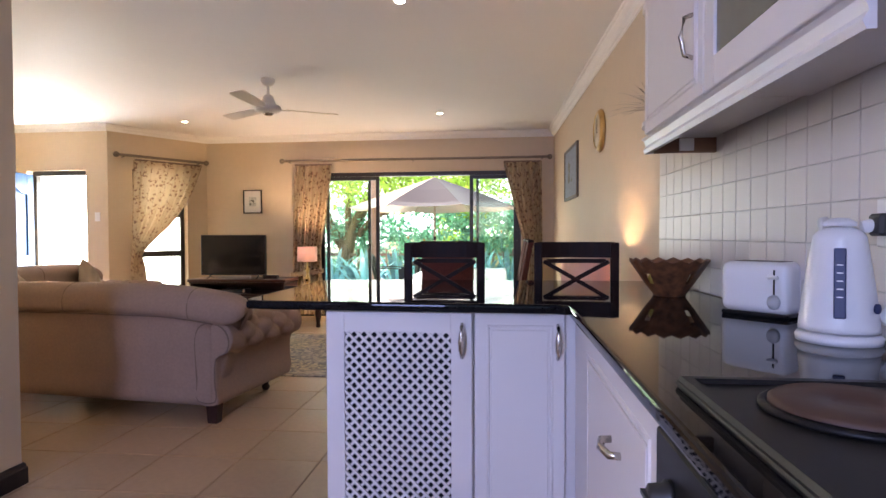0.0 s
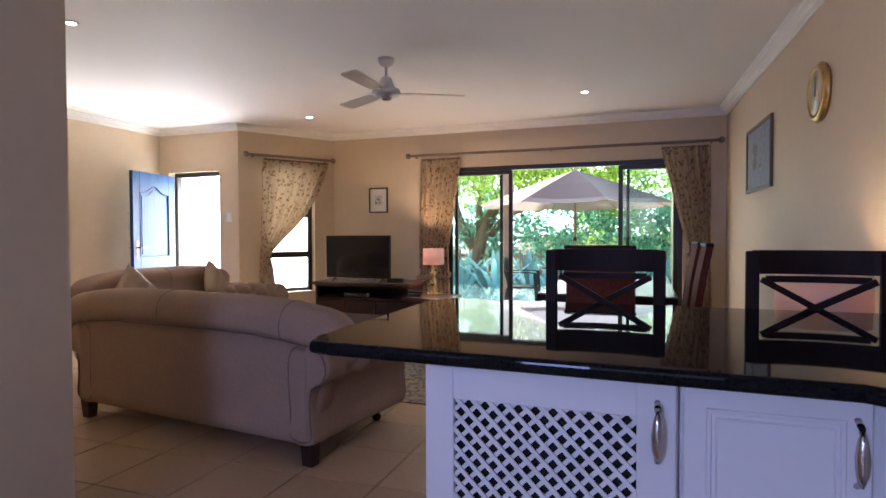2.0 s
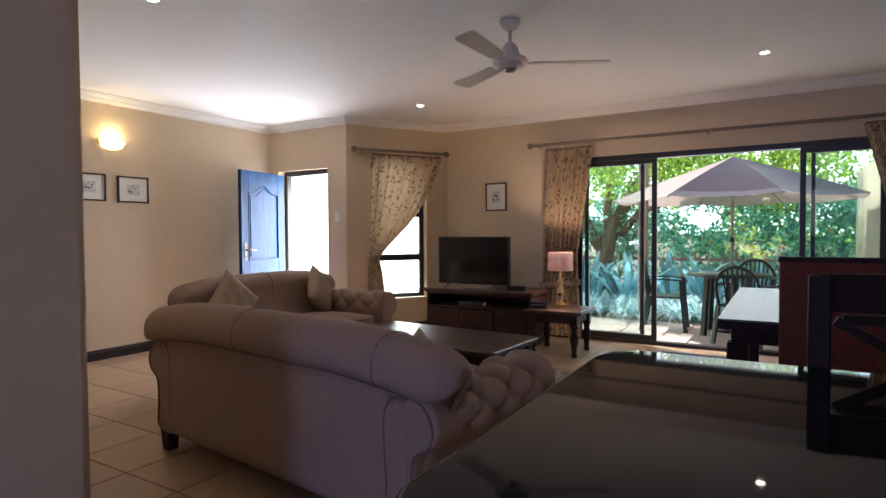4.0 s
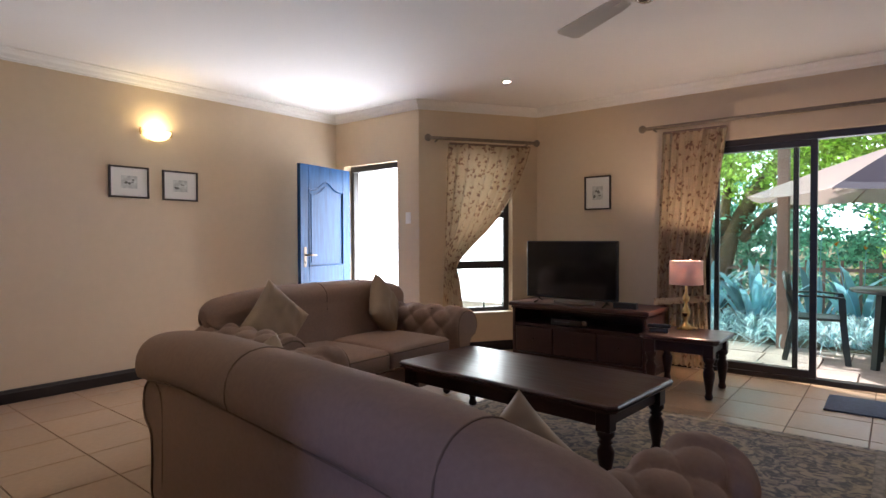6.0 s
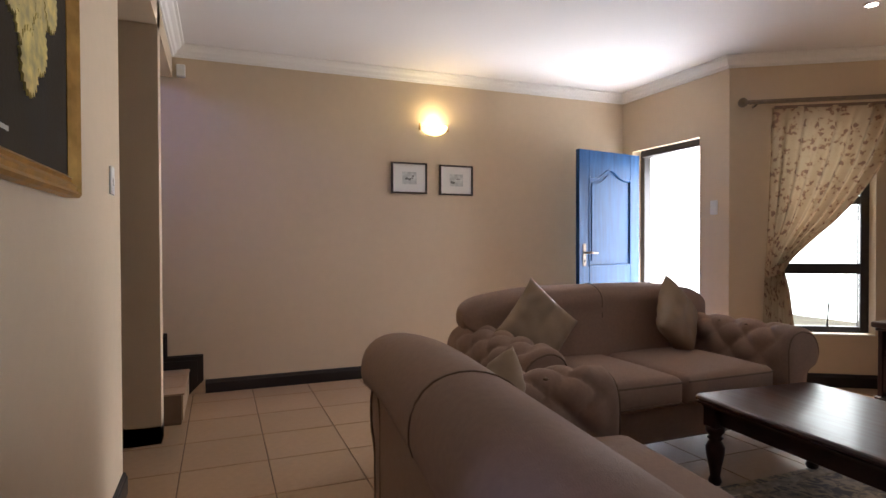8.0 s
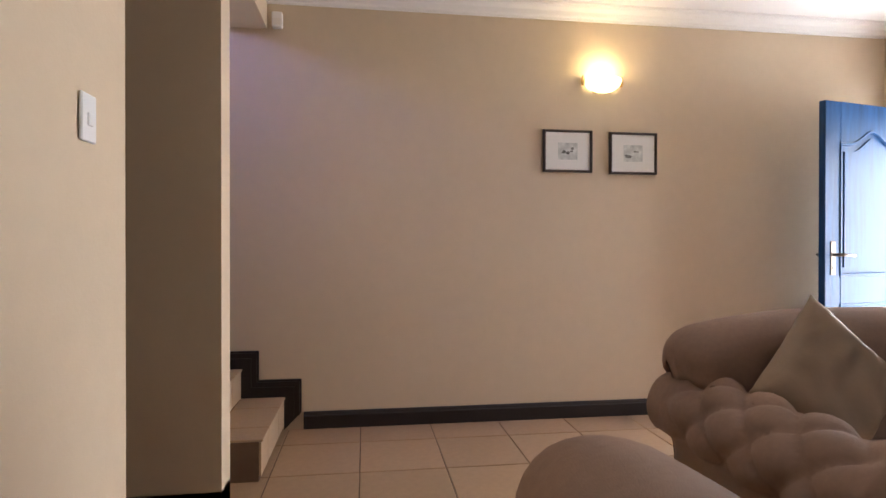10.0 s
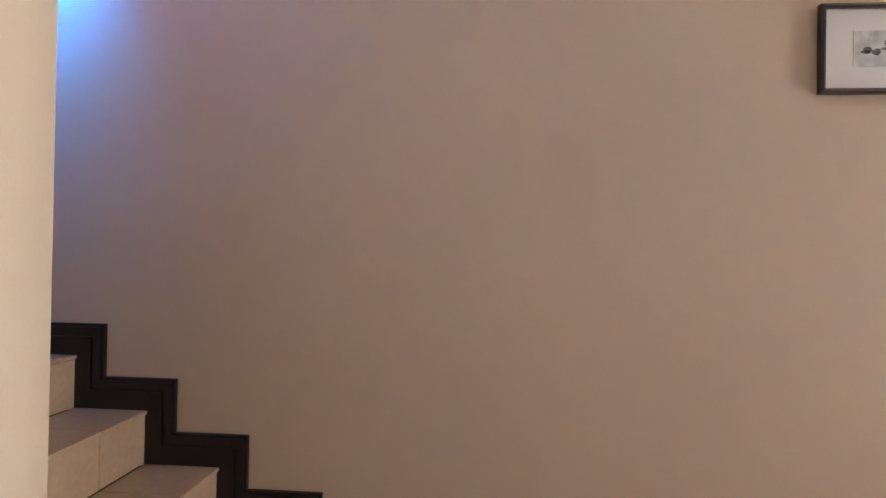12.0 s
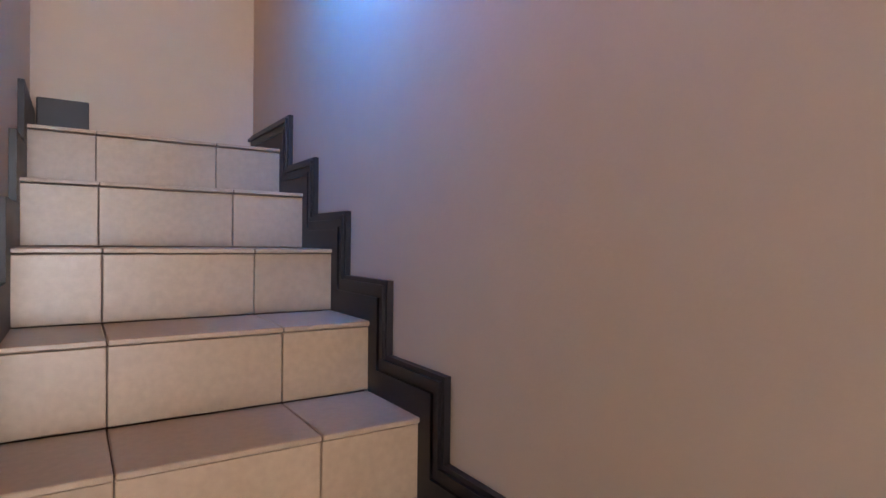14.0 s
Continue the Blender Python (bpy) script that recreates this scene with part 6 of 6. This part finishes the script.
# umbrella, garden table and chairs
um = thing("umbrella", pose(-0.50, 9.62, -0.018) @ Matrix.Diagonal((0.93, 0.93, 0.94, 1)), "cream and brown patio umbrella over the garden table", "umbrella")
M_CANV = leaf_mat("umbrella_canvas", (0.62, 0.50, 0.46), 0.4, (1.0, 0.92, 0.88))
M_CANB = leaf_mat("umbrella_canvas_brown", (0.045, 0.026, 0.028), 0.1, (1.0, 0.9, 0.9))
part("pole", lathe([(0.019, 0.0), (0.019, 2.25)], 14), mat("umbrella_pole", (0.35, 0.28, 0.22), 0.4), um)
part("base", lathe([(0.20, 0), (0.20, 0.05), (0.06, 0.09), (0.03, 0.30)], 24), M_PLAST, um)
part("collar", lathe([(0.026, 0), (0.026, 0.06)], 12), M_PLAST, um, m=pose(0, 0, 1.15))
NS = 8
for i in range(NS):
    a0, a1 = 2 * math.pi * (i + 0.5) / NS, 2 * math.pi * (i + 1.5) / NS
    for (r0, z0_, r1, z1_, mt) in ((0.02, 2.24, 0.74, 1.99, M_CANB if i in (5, 6) else M_CANV), (0.74, 1.99, 1.50, 1.70, M_CANB if i in (5, 6) else M_CANV)):
        bm = bmesh.new()
        n = 6
        rows = []
        for k in range(n + 1):
            t = k / n
            r = r0 + (r1 - r0) * t; z = z0_ + (z1_ - z0_) * t
            row = []
            for j in range(7):
                s = j / 6
                pa, pb = Vector((r * math.cos(a0), r * math.sin(a0), z)), Vector((r * math.cos(a1), r * math.sin(a1), z))
                q = pa.lerp(pb, s); q.z -= 0.045 * r * 4 * s * (1 - s) * 0.5
                row.append(q)
            rows.append(row)
        for off in (0,):
            part("canopy_panel", loft([[tuple(q) for q in r] for r in rows], closed=False), mt, um)
    part("rib", tube([(0.03 * math.cos(a0), 0.03 * math.sin(a0), 2.215), (1.48 * math.cos(a0), 1.48 * math.sin(a0), 1.690)], 0.008, 6), M_POST, um)
    part("strut", tube([(0.03 * math.cos(a0), 0.03 * math.sin(a0), 1.80), (0.75 * math.cos(a0), 0.75 * math.sin(a0), 1.94)], 0.007, 6), M_POST, um)

M_GPL = mat("dark_green_plastic", (0.022, 0.035, 0.032), 0.35)
gt = thing("garden_table", pose(-0.52, 9.40, -0.018), "round dark green plastic garden table under the umbrella", "garden table")
part("tabletop", lathe([(0.40, 0.685), (0.44, 0.69), (0.455, 0.705), (0.445, 0.72), (0.03, 0.72)], 40), M_GPL, gt)
for a in (45, 135, 225, 315):
    c, s_ = math.cos(radians(a)), math.sin(radians(a))
    part("leg", sweep([(-0.035, -0.025), (0.035, -0.025), (0.02, 0.02), (-0.02, 0.02)], [(0.33 * c, 0.33 * s_, 0.0), (0.28 * c, 0.28 * s_, 0.69)], up=(-s_, c, 0)), M_GPL, gt)


def garden_chair(m, label):
    c = thing("garden_chair", m, label, "garden chair", "chairs round the garden table")
    part("seat", box(-0.21, 0.21, -0.20, 0.20, 0.40, 0.425, bev=0.010, seg=2), M_GPL, c)
    for x in (-1, 1):
        part("leg", sweep([(-0.025, -0.02), (0.025, -0.02), (0.015, 0.018), (-0.015, 0.018)], [(x * 0.25, -0.24, 0), (x * 0.235, -0.20, 0.40), (x * 0.245, -0.19, 0.62)], up=(1, 0, 0)), M_GPL, c)
        part("leg", sweep([(-0.025, -0.02), (0.025, -0.02), (0.015, 0.018), (-0.015, 0.018)], [(x * 0.24, 0.27, 0), (x * 0.22, 0.19, 0.42)], up=(1, 0, 0)), M_GPL, c)
        part("armrest", sweep([(-0.027, -0.008), (0.027, -0.008), (0.027, 0.008), (-0.027, 0.008)], [(x * 0.245, -0.21, 0.625), (x * 0.255, 0.0, 0.64), (x * 0.235, 0.22, 0.63)]), M_GPL, c)
    n = 14
    ring = [(0.225 * math.cos(math.pi * i / n), 0.235 + 0.05 * math.sin(math.pi * i / n), 0.60 + 0.24 * math.sin(math.pi * i / n)) for i in range(n + 1)]
    part("back_frame", tube([(0.215, 0.19, 0.42)] + ring + [(-0.215, 0.19, 0.42)], 0.020, 8), M_GPL, c)
    for k in range(7):
        x = -0.15 + 0.05 * k
        zt = 0.60 + 0.23 * math.sqrt(max(0, 1 - (x / 0.225) ** 2))
        part("slat", tube([(x * 0.8, 0.20, 0.43), (x, 0.25, zt)], 0.010, 6), M_GPL, c)
    return c


g0 = garden_chair(pose(-1.22, 9.45, -0.018, 0, 0, 95), "dark green plastic garden armchair beside the patio post")
tagged(copy_thing(g0, pose(-0.30, 10.02, -0.018, 0, 0, -5)), "dark green plastic garden armchair beyond the round table")
tagged(copy_thing(g0, pose(-0.30, 8.86, -0.018, 0, 0, 160)), "dark green plastic garden armchair close to the sliding door")

# ---- windows behind the walk, and the light that comes through the openings ----
structure("backdrop_sky", box(-39, 25, 60, 60.2, -1, 30), mat("pale_sky", (0.7, 0.8, 0.9), 1.0, emit=(0.82, 0.95, 1.0), power=2.6), "pale bright sky beyond the garden")

# ---- floor tiles ----
TX, TY, P_X, P_Y = -5.335, 3.565, 0.4188, 0.4150
shared = {}
fl = [o for o in scene.objects if o.name == "floor"][0]


def inside(x, y):
    if y > YD: 
        k = (y - YD) / (YN - YD)
        if x < NL.x + (NR.x - NL.x) * k: return False
    return True


bm_rest = bmesh.new()
count = 0
for i in range(-2, 17):
    for j in range(-14, 12):
        x0, x1 = TX + i * P_X + 0.003, TX + (i + 1) * P_X - 0.003
        y0, y1 = TY + j * P_Y + 0.003, TY + (j + 1) * P_Y - 0.003
        x0, x1 = max(x0, XW + 0.001), min(x1, xe(y0) - 0.004)
        y0, y1 = max(y0, -1.99), min(y1, YN - 0.001)
        if y1 - y0 < 0.02 or x1 - x0 < 0.02: continue
        if y1 > YD and x0 < NL.x: 
            if x1 < NL.x: y1 = min(y1, YD - 0.001)
        if y1 - y0 < 0.02: continue
        cx, cy = (x0 + x1) / 2, (y0 + y1) / 2
        if not inside(x1, cy): continue
        if cx < XP0 and cy < YP - 0.1: continue
        if cy < 2.1:
            box(x0, x1, y0, y1, -0.012, 0.0, bm=bm_rest)
            continue
        key = (round(x1 - x0, 3), round(y1 - y0, 3))
        if key in shared:
            o = new("tile", shared[key]); o.parent = fl
        else:
            w, h = (x1 - x0) / 2, (y1 - y0) / 2
            o = part("tile", box(-w, w, -h, h, -0.012, 0.0, bev=0.002), M_TILE, fl)
            shared[key] = o.data
        o.location = (cx, cy, 0)
        count += 1
tagged(part("tiles_kitchen", bm_rest, M_TILE), "beige ceramic floor tiles of the kitchen", "", "", "stuff")
